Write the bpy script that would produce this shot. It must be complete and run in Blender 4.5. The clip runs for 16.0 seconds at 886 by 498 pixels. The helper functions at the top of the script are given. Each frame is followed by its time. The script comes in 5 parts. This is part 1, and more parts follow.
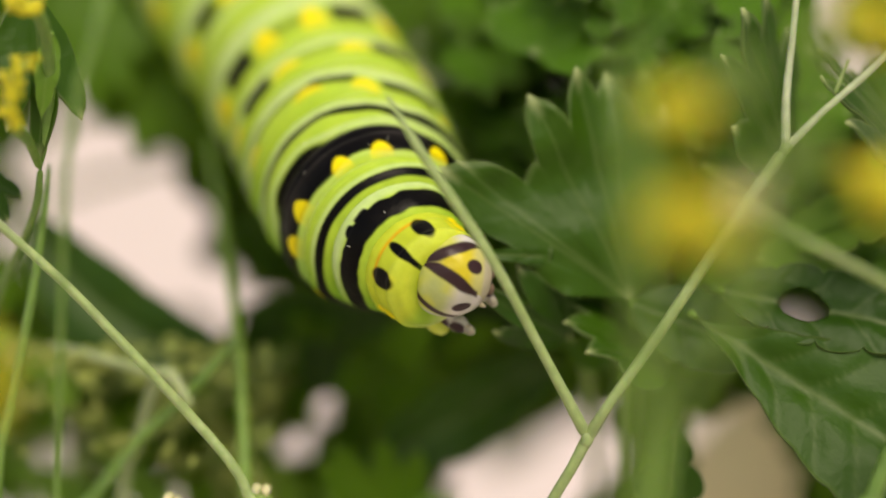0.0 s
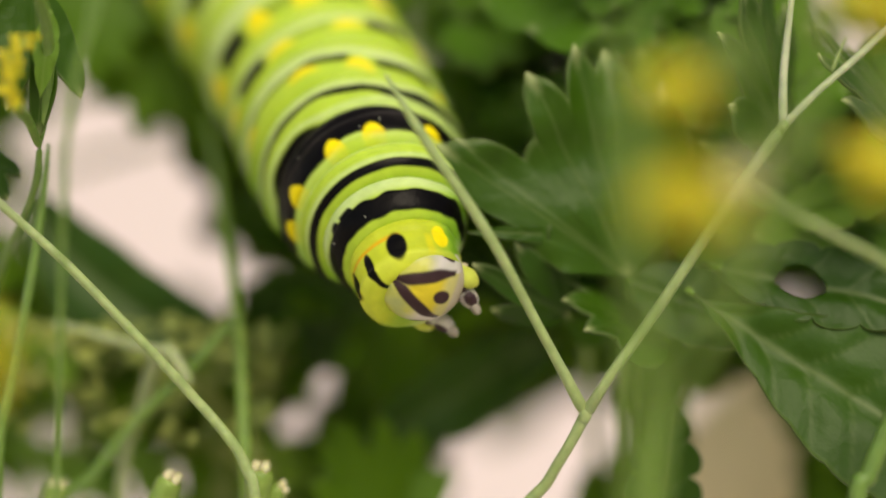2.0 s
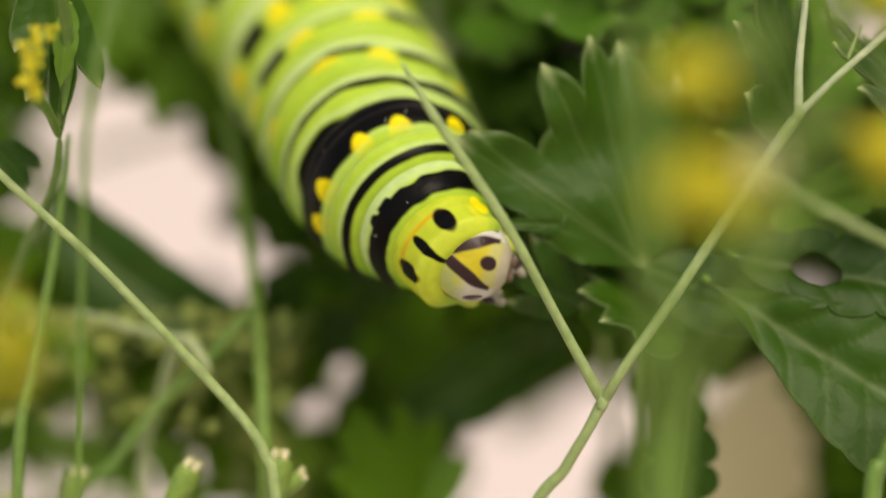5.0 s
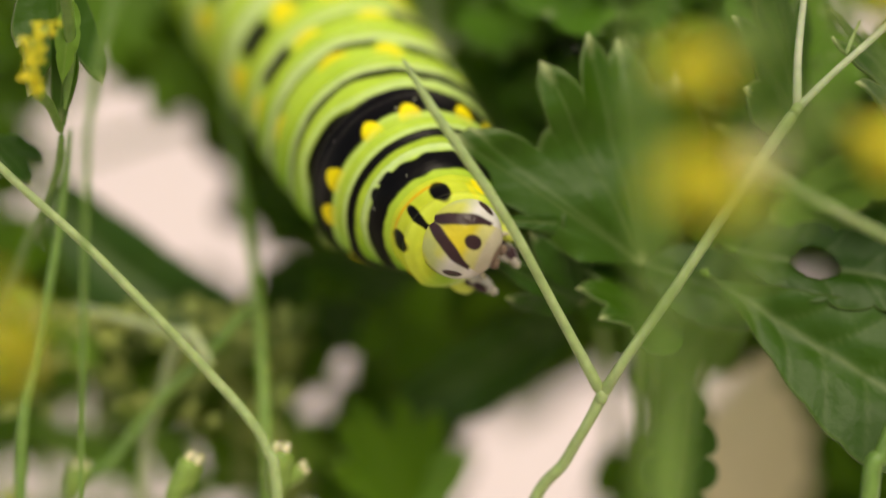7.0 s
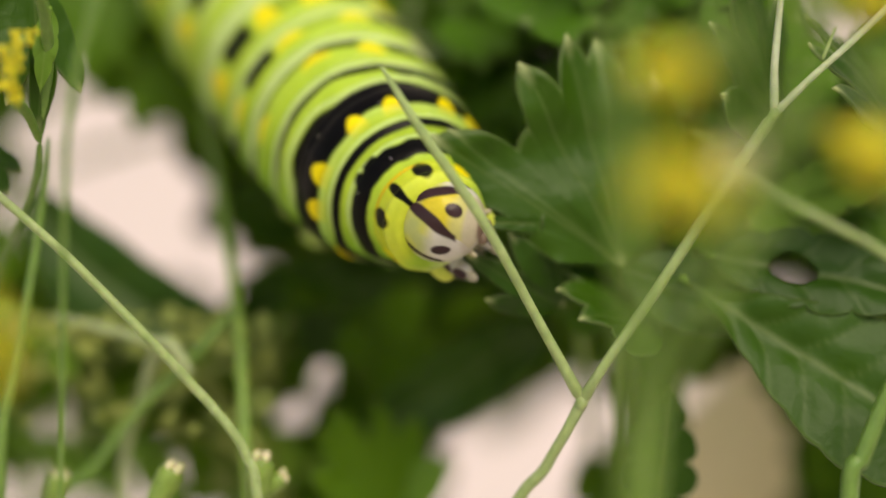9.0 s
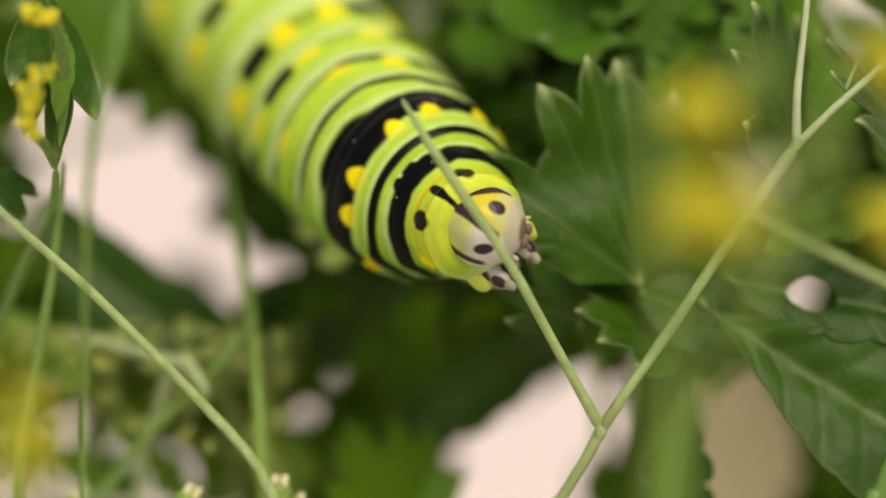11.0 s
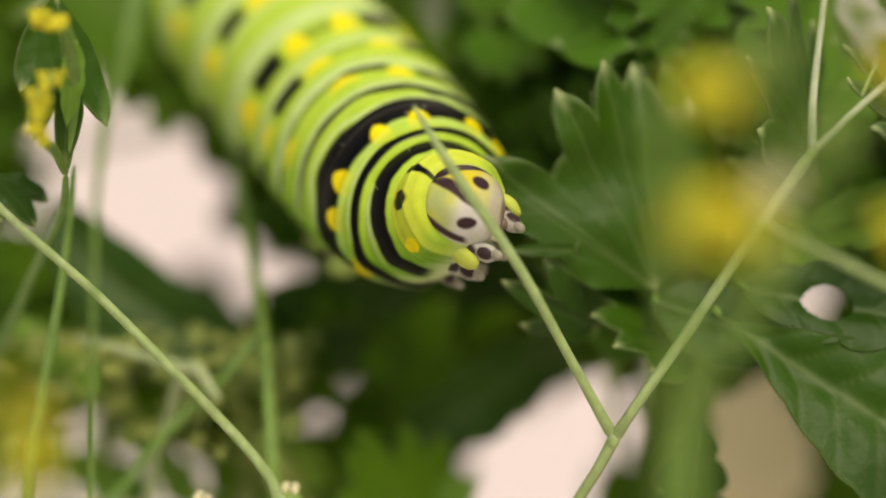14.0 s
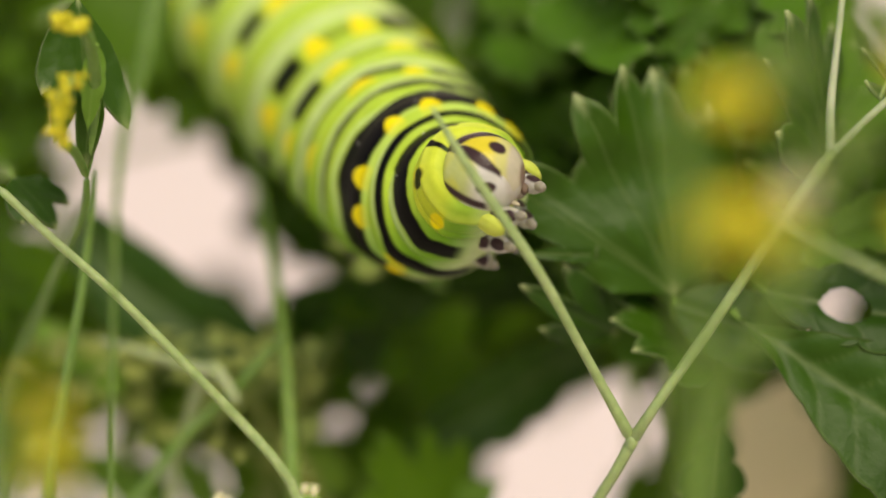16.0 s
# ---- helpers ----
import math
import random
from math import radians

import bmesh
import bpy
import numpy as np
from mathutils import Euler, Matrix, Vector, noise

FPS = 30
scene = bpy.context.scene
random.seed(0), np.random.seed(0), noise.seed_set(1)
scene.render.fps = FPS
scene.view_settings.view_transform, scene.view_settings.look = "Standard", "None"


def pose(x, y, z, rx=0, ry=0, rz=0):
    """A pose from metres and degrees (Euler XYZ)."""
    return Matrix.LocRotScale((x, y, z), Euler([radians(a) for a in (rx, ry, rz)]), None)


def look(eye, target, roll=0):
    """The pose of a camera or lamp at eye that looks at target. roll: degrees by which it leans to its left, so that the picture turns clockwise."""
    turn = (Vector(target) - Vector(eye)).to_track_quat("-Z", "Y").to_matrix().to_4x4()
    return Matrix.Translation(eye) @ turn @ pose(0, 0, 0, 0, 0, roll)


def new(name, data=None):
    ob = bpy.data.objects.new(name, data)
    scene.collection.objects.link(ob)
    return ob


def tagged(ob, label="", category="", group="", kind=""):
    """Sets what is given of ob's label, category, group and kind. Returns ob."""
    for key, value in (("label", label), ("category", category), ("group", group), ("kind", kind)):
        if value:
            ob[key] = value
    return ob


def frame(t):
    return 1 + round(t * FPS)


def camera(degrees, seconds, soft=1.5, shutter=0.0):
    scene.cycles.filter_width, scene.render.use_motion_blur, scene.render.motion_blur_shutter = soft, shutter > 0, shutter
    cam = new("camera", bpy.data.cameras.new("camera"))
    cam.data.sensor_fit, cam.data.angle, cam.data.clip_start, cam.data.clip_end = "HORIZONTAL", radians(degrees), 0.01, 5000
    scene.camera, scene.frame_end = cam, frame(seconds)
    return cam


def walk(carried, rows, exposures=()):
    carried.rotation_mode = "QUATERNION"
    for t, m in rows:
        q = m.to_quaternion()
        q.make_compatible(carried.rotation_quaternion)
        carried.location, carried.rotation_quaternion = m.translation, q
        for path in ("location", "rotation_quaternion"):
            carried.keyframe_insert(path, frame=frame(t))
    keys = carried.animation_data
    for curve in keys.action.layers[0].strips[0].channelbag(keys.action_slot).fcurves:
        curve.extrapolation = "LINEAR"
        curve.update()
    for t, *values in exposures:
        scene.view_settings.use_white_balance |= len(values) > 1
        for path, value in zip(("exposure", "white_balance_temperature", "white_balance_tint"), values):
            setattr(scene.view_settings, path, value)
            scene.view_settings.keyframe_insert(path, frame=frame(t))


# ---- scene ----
cam = camera(26.0, 16.0, soft=1.8)
cam.data.dof.use_dof = True
cam.data.dof.focus_distance = 0.0962
cam.data.dof.aperture_fstop = 10.5
cam.data.dof.aperture_blades = 0
walk(cam, [
    (0.0, pose(0.00000, 0.00000, 0.30000, 90.000, -0.000, 0.000)),
    (0.5, pose(0.00025, -0.00010, 0.29984, 89.817, 0.033, 0.020)),
    (1.0, pose(0.00028, -0.00015, 0.30016, 89.442, 0.122, -0.066)),
    (1.5, pose(0.00015, -0.00027, 0.29979, 89.519, 0.073, -0.150)),
    (2.0, pose(0.00007, -0.00034, 0.30007, 89.296, 0.079, -0.010)),
    (2.5, pose(0.00003, -0.00042, 0.30023, 89.188, 0.072, 0.228)),
    (3.0, pose(0.00014, -0.00045, 0.30026, 89.125, 0.132, 0.384)),
    (3.5, pose(-0.00001, -0.00057, 0.30009, 89.146, 0.205, 0.296)),
    (4.0, pose(0.00008, -0.00064, 0.30001, 89.057, 0.216, 0.351)),
    (6.5, pose(-0.00005, -0.00132, 0.30027, 88.851, 0.237, 0.574)),
    (7.0, pose(0.00007, -0.00135, 0.30018, 88.731, 0.294, 0.516)),
    (7.5, pose(0.00031, -0.00127, 0.30010, 88.517, 0.441, 0.366)),
    (8.0, pose(0.00041, -0.00132, 0.30029, 88.278, 0.572, 0.136)),
    (8.5, pose(0.00049, -0.00128, 0.29977, 88.760, 0.548, 0.038)),
    (9.0, pose(-0.00009, -0.00147, 0.29985, 89.131, 0.573, -0.204)),
    (11.5, pose(-0.00185, -0.00054, 0.30675, 86.003, 0.494, -0.672)),
    (12.0, pose(-0.00155, -0.00019, 0.30662, 86.172, 0.469, -0.422)),
    (12.5, pose(-0.00142, 0.00008, 0.30670, 86.134, 0.427, -0.307)),
    (13.0, pose(-0.00117, 0.00027, 0.30679, 86.054, 0.336, -0.141)),
    (13.5, pose(-0.00138, 0.00011, 0.30723, 85.842, 0.343, -0.176)),
    (14.0, pose(-0.00142, -0.00011, 0.30647, 86.280, 0.394, -0.081)),
    (14.5, pose(-0.00148, -0.00038, 0.30647, 86.292, 0.387, 0.003)),
    (15.0, pose(-0.00128, -0.00037, 0.30647, 86.289, 0.366, 0.244)),
    (15.5, pose(-0.00120, -0.00059, 0.30604, 86.567, 0.440, 0.418)),
    (16.0, pose(-0.00112, -0.00047, 0.30595, 86.673, 0.390, 0.655)),
], exposures=[(0.0, 0.10, 8000, 6), (16.0, 0.10, 8000, 6)])

# ---- world and sun ----
world = bpy.data.worlds.new("sky_world")
scene.world = world
world.use_nodes = True
wn = world.node_tree.nodes
sky = wn.new("ShaderNodeTexSky")
sky.sky_type = "NISHITA"
sky.sun_disc = False
sky.sun_elevation = radians(47)
sky.sun_rotation = radians(200)
world.node_tree.links.new(sky.outputs[0], wn["Background"].inputs[0])
wn["Background"].inputs[1].default_value = 0.125
sun_data = bpy.data.lights.new("sun", "SUN")
sun_data.energy = 2.8
sun_data.angle = radians(35)
sun_data.color = (1.0, 0.93, 0.84)
sun = new("sun", sun_data)
sun.matrix_world = look((0.45, -0.85, 1.4), (0, 0.1, 0.3))

MM = 0.001
rng = random.Random(7)


# ---- materials ----
def material(name):
    m = bpy.data.materials.new(name)
    m.use_nodes = True
    return m, m.node_tree.nodes, m.node_tree.links, m.node_tree.nodes["Principled BSDF"]


def node(m, kind, **values):
    n = m.node_tree.nodes.new(kind)
    for k, v in values.items():
        n.inputs[k.replace("_", " ")].default_value = v
    return n


def ramp(m, source, stops):
    r = m.node_tree.nodes.new("ShaderNodeValToRGB")
    m.node_tree.links.new(source, r.inputs[0])
    while len(r.color_ramp.elements) < len(stops):
        r.color_ramp.elements.new(0.5)
    for e, (p, c) in zip(r.color_ramp.elements, stops):
        e.position, e.color = p, (*c, 1)
    return r.outputs[0]


def mix(m, fac, a, b, how="MIX"):
    n = m.node_tree.nodes.new("ShaderNodeMix")
    n.data_type, n.blend_type = "RGBA", how
    for sock, v in ((n.inputs[0], fac), (n.inputs[6], a), (n.inputs[7], b)):
        if isinstance(v, (int, float)):
            sock.default_value = v
        elif isinstance(v, tuple):
            sock.default_value = (*v, 1)
        else:
            m.node_tree.links.new(v, sock)
    return n.outputs[2]


def bump(m, height, strength, distance, shader):
    b = node(m, "ShaderNodeBump", Strength=strength, Distance=distance)
    m.node_tree.links.new(height, b.inputs["Height"])
    m.node_tree.links.new(b.outputs[0], shader.inputs["Normal"])


def noise_tex(m, scale, detail=3.0):
    tc = m.node_tree.nodes.new("ShaderNodeTexCoord")
    n = node(m, "ShaderNodeTexNoise", Scale=scale, Detail=detail)
    m.node_tree.links.new(tc.outputs["Object"], n.inputs["Vector"])
    return n.outputs["Fac"]


def leaf_material(name, dark, light, vein, rough=0.38, through_light=0.3):
    """A leaf: waxy upper skin, paler veins kept in the mesh's vein attribute, some light passing through."""
    m, nodes, links, p = material(name)
    info = nodes.new("ShaderNodeObjectInfo")
    tone = mix(m, noise_tex(m, 180.0, 4.0), dark, light)
    shade = ramp(m, info.outputs["Random"], [(0.0, (0.75, 0.8, 0.7)), (1.0, (1.2, 1.12, 1.0))])
    tone = mix(m, 1.0, tone, shade, "MULTIPLY")
    at = nodes.new("ShaderNodeAttribute")
    at.attribute_name = "vein"
    tone = mix(m, at.outputs["Fac"], tone, vein)
    links.new(tone, p.inputs["Base Color"])
    p.inputs["Roughness"].default_value = rough
    p.inputs["Specular IOR Level"].default_value = 0.28
    bump(m, noise_tex(m, 420.0, 4.0), 0.4, 0.0007, p)
    tr = nodes.new("ShaderNodeBsdfTranslucent")
    links.new(mix(m, 1.0, tone, (1.25, 1.3, 0.5), "MULTIPLY"), tr.inputs[0])
    ms = nodes.new("ShaderNodeMixShader")
    ms.inputs[0].default_value = through_light
    links.new(p.outputs[0], ms.inputs[1])
    links.new(tr.outputs[0], ms.inputs[2])
    links.new(ms.outputs[0], nodes["Material Output"].inputs[0])
    return m


def stem_material(name, a, b, rough=0.45):
    m, nodes, links, p = material(name)
    tc = nodes.new("ShaderNodeTexCoord")
    st = node(m, "ShaderNodeTexNoise", Scale=1500.0, Detail=3.0)
    links.new(tc.outputs["Object"], st.inputs["Vector"])
    tone = mix(m, noise_tex(m, 260.0, 3.0), a, b)
    fine = ramp(m, st.outputs["Fac"], [(0.35, (0.82, 0.85, 0.8)), (0.7, (1.12, 1.1, 1.15))])
    links.new(mix(m, 1.0, tone, fine, "MULTIPLY"), p.inputs["Base Color"])
    p.inputs["Roughness"].default_value = rough
    p.inputs["Subsurface Weight"].default_value = 0.25
    p.inputs["Subsurface Radius"].default_value = (0.6, 1.0, 0.2)
    p.inputs["Subsurface Scale"].default_value = 0.0006
    bump(m, st.outputs["Fac"], 0.4, 0.0002, p)
    return m


def painted_skin(name, rough, sub, gloss=0.2):
    """Skin whose pattern of colours is stored on the mesh."""
    m, nodes, links, p = material(name)
    at = nodes.new("ShaderNodeAttribute")
    at.attribute_name = "pattern"
    fine = ramp(m, noise_tex(m, 1400.0, 3.0), [(0.3, (0.9, 0.92, 0.9)), (0.7, (1.06, 1.05, 1.08))])
    links.new(mix(m, 1.0, at.outputs["Color"], fine, "MULTIPLY"), p.inputs["Base Color"])
    p.inputs["Roughness"].default_value = rough
    p.inputs["Subsurface Weight"].default_value = sub
    p.inputs["Subsurface Radius"].default_value = (0.8, 1.0, 0.3)
    p.inputs["Subsurface Scale"].default_value = 0.0005
    p.inputs["Specular IOR Level"].default_value = gloss
    bump(m, noise_tex(m, 2600.0, 2.0), 0.25, 0.00012, p)
    return m


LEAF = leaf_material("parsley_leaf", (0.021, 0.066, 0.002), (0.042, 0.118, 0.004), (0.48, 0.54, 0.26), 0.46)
# same leaf with sunlight put into its greens, for the bright side
LEAF_SUN = leaf_material("parsley_leaf_sunlit", (0.062, 0.175, 0.008), (0.120, 0.275, 0.018), (0.42, 0.50, 0.24), 0.36, 0.3)
# paler copy for deep leaves, its greens raised against the shade they stand in
LEAF_FAR = leaf_material("parsley_leaf_deep_lifted", (0.068, 0.165, 0.004), (0.136, 0.29, 0.007), (0.20, 0.30, 0.05), 0.5, 0.45)
STEM = stem_material("green_stem", (0.13, 0.24, 0.03), (0.21, 0.33, 0.06))
STEM_PALE = stem_material("pale_stem", (0.25, 0.31, 0.13), (0.36, 0.41, 0.22))
STEM_LIGHT = stem_material("downy_stem", (0.24, 0.33, 0.11), (0.36, 0.44, 0.20))
STEM_DOWNY = stem_material("white_downed_stem", (0.38, 0.44, 0.26), (0.52, 0.55, 0.40))
STEM_DARK = stem_material("old_green_stem", (0.10, 0.20, 0.03), (0.17, 0.28, 0.06))
FLOWER = stem_material("yellow_floret", (0.56, 0.50, 0.015), (0.70, 0.62, 0.03), 0.6)
BUD = stem_material("bud_green", (0.12, 0.22, 0.03), (0.24, 0.34, 0.07), 0.45)
BUD_TIP = stem_material("bud_tip", (0.62, 0.58, 0.36), (0.72, 0.66, 0.42), 0.6)
SKIN = painted_skin("caterpillar_skin", 0.34, 0.2, 0.09)
HEAD_SKIN = painted_skin("caterpillar_head", 0.25, 0.1)
LEG_SKIN = painted_skin("caterpillar_leg", 0.3, 0.3)


def plaster(name, a, b, scale):
    m, nodes, links, p = material(name)
    links.new(mix(m, noise_tex(m, scale, 5.0), a, b), p.inputs["Base Color"])
    p.inputs["Roughness"].default_value = 0.85
    bump(m, noise_tex(m, scale * 30, 3.0), 0.3, 0.001, p)
    return m


WALL = plaster("cream_plaster", (0.66, 0.575, 0.595), (0.72, 0.635, 0.655), 6.0)
PAVING = plaster("pale_paving", (0.50, 0.44, 0.38), (0.60, 0.53, 0.47), 9.0)


# ---- mesh helpers ----
def link_mesh(name, verts, faces, mat, parent=None, smooth=True):
    me = bpy.data.meshes.new(name)
    me.from_pydata(verts, [], faces)
    me.polygons.foreach_set("use_smooth", [smooth] * len(me.polygons))
    me.materials.append(mat)
    me.update()
    ob = new(name, me)
    ob.parent = parent
    return ob


def thing(name, at, label, category, group=""):
    ob = new(name)
    ob.empty_display_size = 0.005
    ob.location = at
    return tagged(ob, label, category, group)


def spline(points, n):
    """A smooth run of n points through the given ones (Catmull-Rom)."""
    pts = [Vector(p) for p in points]
    pts = [pts[0] * 2 - pts[1], *pts, pts[-1] * 2 - pts[-2]]
    out = []
    m = len(pts) - 3
    for k in range(n):
        f = k / (n - 1) * m
        i = min(int(f), m - 1)
        t = f - i
        a, b, c, d = pts[i:i + 4]
        out.append(0.5 * ((2 * b) + (c - a) * t + (2 * a - 5 * b + 4 * c - d) * t * t + (3 * b - a - 3 * c + d) * t ** 3))
    return out


def tube(name, points, radii, mat, parent, n=28, sides=10, ridges=0.0, seed=0, origin=None):
    """A tapering, slightly uneven stalk along a smooth curve, with closed rounded ends."""
    o = origin if origin is not None else (parent.matrix_basis.translation if parent else Vector())
    path = spline(points, n)
    rr = spline([(r, 0, 0) for r in radii], n)
    verts, faces = [], []
    side = None
    for k, p in enumerate(path):
        d = (path[min(k + 1, n - 1)] - path[max(k - 1, 0)]).normalized()
        if side is None:
            side = d.orthogonal().normalized()
        side = (side - d * side.dot(d)).normalized()
        up = d.cross(side)
        end = 0.35 if k in (0, n - 1) else 1.0
        for s in range(sides):
            a = 2 * math.pi * s / sides
            w = 1 + ridges * math.cos(a * (sides // 2)) + 0.05 * noise.noise(p * 900 + Vector((seed, s * 0.7, 0)))
            verts.append(p - o + (side * math.cos(a) + up * math.sin(a)) * rr[k].x * w * end)
    for k in range(n - 1):
        for s in range(sides):
            t = (s + 1) % sides
            faces.append((k * sides + s, k * sides + t, (k + 1) * sides + t, (k + 1) * sides + s))
    faces.append(tuple(range(sides))[::-1])
    faces.append(tuple(range((n - 1) * sides, n * sides)))
    return link_mesh(name, verts, faces, mat, parent)


def smoothstep(a, b, x):
    t = min(1.0, max(0.0, (x - a) / (b - a)))
    return t * t * (3 - 2 * t)


def finish_leaf(verts, faces, vein, rim, thick=0.00016):
    """Adds the lower skin and the rim to a blade's upper skin."""
    n = len(verts)
    verts = verts + [(x, y, z - thick) for x, y, z in verts]
    faces = faces + [tuple(i + n for i in reversed(f)) for f in faces]
    faces += [(a, b, b + n, a + n) for a, b in zip(rim, rim[1:])]
    me = bpy.data.meshes.new("leaf")
    me.from_pydata(verts, [], faces)
    me.polygons.foreach_set("use_smooth", [True] * len(me.polygons))
    at = me.attributes.new("vein", "FLOAT", "POINT")
    at.data.foreach_set("value", vein + vein)
    me.update()
    return me


def palmate(length, lobes, cup=0.12, wave=0.05, seed=0, rings=12, arc=160, mucro=0.03):
    """A parsley leaflet from rounded lobes that spread from its base at the origin; the blade lies along +y and faces +z.
    lobes: angle in degrees, length and half-width as shares of the leaf's length, and where its rounded end begins. Each lobe ends in a small pale point."""
    lobes = [(radians(lb[0]), lb[1] * length, lb[2] * length, lb[3] if len(lb) > 3 else 0.04) for lb in lobes]

    def reach(a, al, ln, w, st):
        # far crossing of a ray with an ellipse that spans the outer part of the lobe
        c, ax = ln * (1 + st) / 2, ln * (1 - st) / 2
        dx, dy = math.sin(a - al) / w, math.cos(a - al) / ax
        k = c / ax
        q = (dy * k) ** 2 - (dx * dx + dy * dy) * (k * k - 1)
        return (dy * k + math.sqrt(q)) / (dx * dx + dy * dy) if q > 0 and dy > 0 else 0.0

    lo = min(al - math.atan2(w, ln * 0.4) for al, ln, w, st in lobes)
    hi = max(al + math.atan2(w, ln * 0.4) for al, ln, w, st in lobes)
    verts, faces, vein, rim = [(0, 0, 0)], [], [0.8], []
    for j in range(arc + 1):
        a = lo + (hi - lo) * j / arc
        e = max(reach(a, *lb) for lb in lobes)
        e = max(e, length * 0.10)
        point = 0.0
        for al, ln, w, st in lobes:
            d = abs(a - al) * ln
            if d < length * 0.03 and e < ln * 1.03:
                point = max(point, 1 - d / (length * 0.03))
        e += point ** 1.5 * mucro * length
        e *= 1 + 0.012 * noise.noise(Vector((a * 9, seed, 0)))
        for k in range(1, rings + 1):
            f = (k / rings) ** 0.9
            rad = e * f
            x, y = rad * math.sin(a), rad * math.cos(a)
            near, vn = 1.0, 0.0
            for al, ln, w, st in lobes:
                if ln < 0.9 * length:
                    continue
                off = abs(math.sin(a - al)) * rad
                near = min(near, off)
                vn = max(vn, math.exp(-(off / (length * (0.010 - 0.005 * f))) ** 2) * (1 if rad < ln * 1.05 else 0))
                along = rad * math.cos(a - al) - off * 0.9
                side = abs(((along / (length * 0.13)) % 1.0) - 0.5) * length * 0.13
                vn = max(vn, 0.35 * math.exp(-(side / (length * 0.006)) ** 2) if off < w and rad > ln * 0.3 else 0)
            z = -cup * rad * rad / length + length * wave * noise.noise(Vector((x, y, seed * 3.1)) / length * 2.6) * f
            z += length * 0.02 * (1 - math.exp(-(near / (length * 0.06)) ** 2)) * f
            z += length * 0.016 * noise.noise(Vector((x, y, seed * 1.7)) / length * 9) * f
            edge_glow = 0.16 * smoothstep(0.965, 1.0, f) + point * smoothstep(0.9, 1.0, f)
            verts.append((x, y, z))
            vein.append(min(1.0, 0.10 * vn + edge_glow))
        rim.append(len(verts) - 1)
    for j in range(arc):
        b0, b1 = 1 + j * rings, 1 + (j + 1) * rings
        faces.append((0, b1, b0))
        for k in range(rings - 1):
            faces.append((b0 + k, b1 + k, b1 + k + 1, b0 + k + 1))
    return finish_leaf(verts, faces, vein, rim)


def blade(length, half, teeth=5, cup=0.12, wave=0.05, seed=0, rows=60, cols=32, point=0.8, lobing=0.16, hole=None, bend=0.0):
    """A long leaf with a midrib, side veins and a toothed edge; base at the origin, along +y, facing +z."""
    verts, faces, vein = [], [], []
    for i in range(rows + 1):
        t = i / rows
        shape = max(0.0, math.sin(math.pi * t ** point)) ** 0.75
        ph = (t * teeth) % 1.0
        w = half * (shape * (1 - lobing + lobing * math.sqrt(max(0.0, 1 - (2 * ph - 1) ** 2)) * 1.3) + 0.012)
        for j in range(cols + 1):
            s = 2 * j / cols - 1
            x, y = s * w, t * length - abs(s) * 0.06 * length * t
            swing = bend * length * 4 * t * (1 - t)
            k = (t - abs(s) * 0.16) * teeth
            side = abs((k % 1.0) - 0.5) / teeth * length
            vn = max(math.exp(-(x / (length * 0.010)) ** 2), 0.55 * math.exp(-(side / (length * 0.007)) ** 2) * (1 - 0.5 * abs(s)))
            z = -cup * (y * y) / length - cup * 0.6 * x * x / max(half, 1e-6) + wave * length * noise.noise(Vector((x, y, seed * 2.3)) / length * 3.0)
            z += 0.025 * length * (1 - math.exp(-(x / (length * 0.05)) ** 2)) + 0.005 * length * (1 - math.exp(-(side / (length * 0.03)) ** 2))
            z += 0.010 * length * noise.noise(Vector((x, y, seed * 5.0)) / length * 9)
            verts.append((x + swing, y, z))
            vein.append(min(1.0, 0.16 * vn + 0.14 * smoothstep(0.95, 1.0, abs(s))))
    n = cols + 1
    for i in range(rows):
        for j in range(cols):
            if hole and math.hypot(((i + 0.5) / rows - hole[0]) / hole[2], (2 * (j + 0.5) / cols - 1 - hole[1]) / hole[3]) < 1:
                continue
            faces.append((i * n + j, i * n + j + 1, (i + 1) * n + j + 1, (i + 1) * n + j))
    rim = [i * n for i in range(rows, -1, -1)] + [j for j in range(n)] + [i * n + cols for i in range(rows + 1)] + [rows * n + j for j in range(cols, -1, -1)]
    return finish_leaf(verts, faces, vein, rim)


def parsley_lobes(r, main, spread, sub):
    """Main lobes, each cut into smaller rounded ones."""
    out = []
    for i in range(main):
        c = spread * (2 * i / (main - 1) - 1) if main > 1 else 0.0
        ln = (1 - 0.25 * abs(c) / max(spread, 1)) * r.uniform(0.92, 1.04)
        out.append((c + r.uniform(-3, 3), ln, 0.15))
        for k in range(1, sub + 1):
            for s in (-1, 1):
                out.append((c + s * (7 + 9 * k) + r.uniform(-2, 2), ln * (0.93 - 0.13 * k), 0.12))
    return out


def aim(base, tip, face):
    """A pose with its origin at base, +y to tip and +z as near to face as can be."""
    y = (Vector(tip) - Vector(base)).normalized()
    z = Vector(face)
    z = (z - y * z.dot(y)).normalized()
    return Matrix.Translation(base) @ Matrix((y.cross(z), y, z)).transposed().to_4x4()


def leaf_part(mesh, base, tip, face, parent, mat, name="leaf"):
    ob = new(name, mesh)
    if not mesh.materials:
        mesh.materials.append(mat)
    ob.parent = parent
    ob.matrix_basis = Matrix.Translation(-parent.matrix_basis.translation) @ aim(base, tip, face)
    return ob


# ---- the place ----
def slab(name, lo, hi, mat):
    bm = bmesh.new()
    bmesh.ops.create_cube(bm, size=1.0)
    for v in bm.verts:
        v.co = Vector([l + (h - l) * (c + 0.5) for l, h, c in zip(lo, hi, v.co)])
    me = bpy.data.meshes.new(name)
    bm.to_mesh(me)
    bm.free()
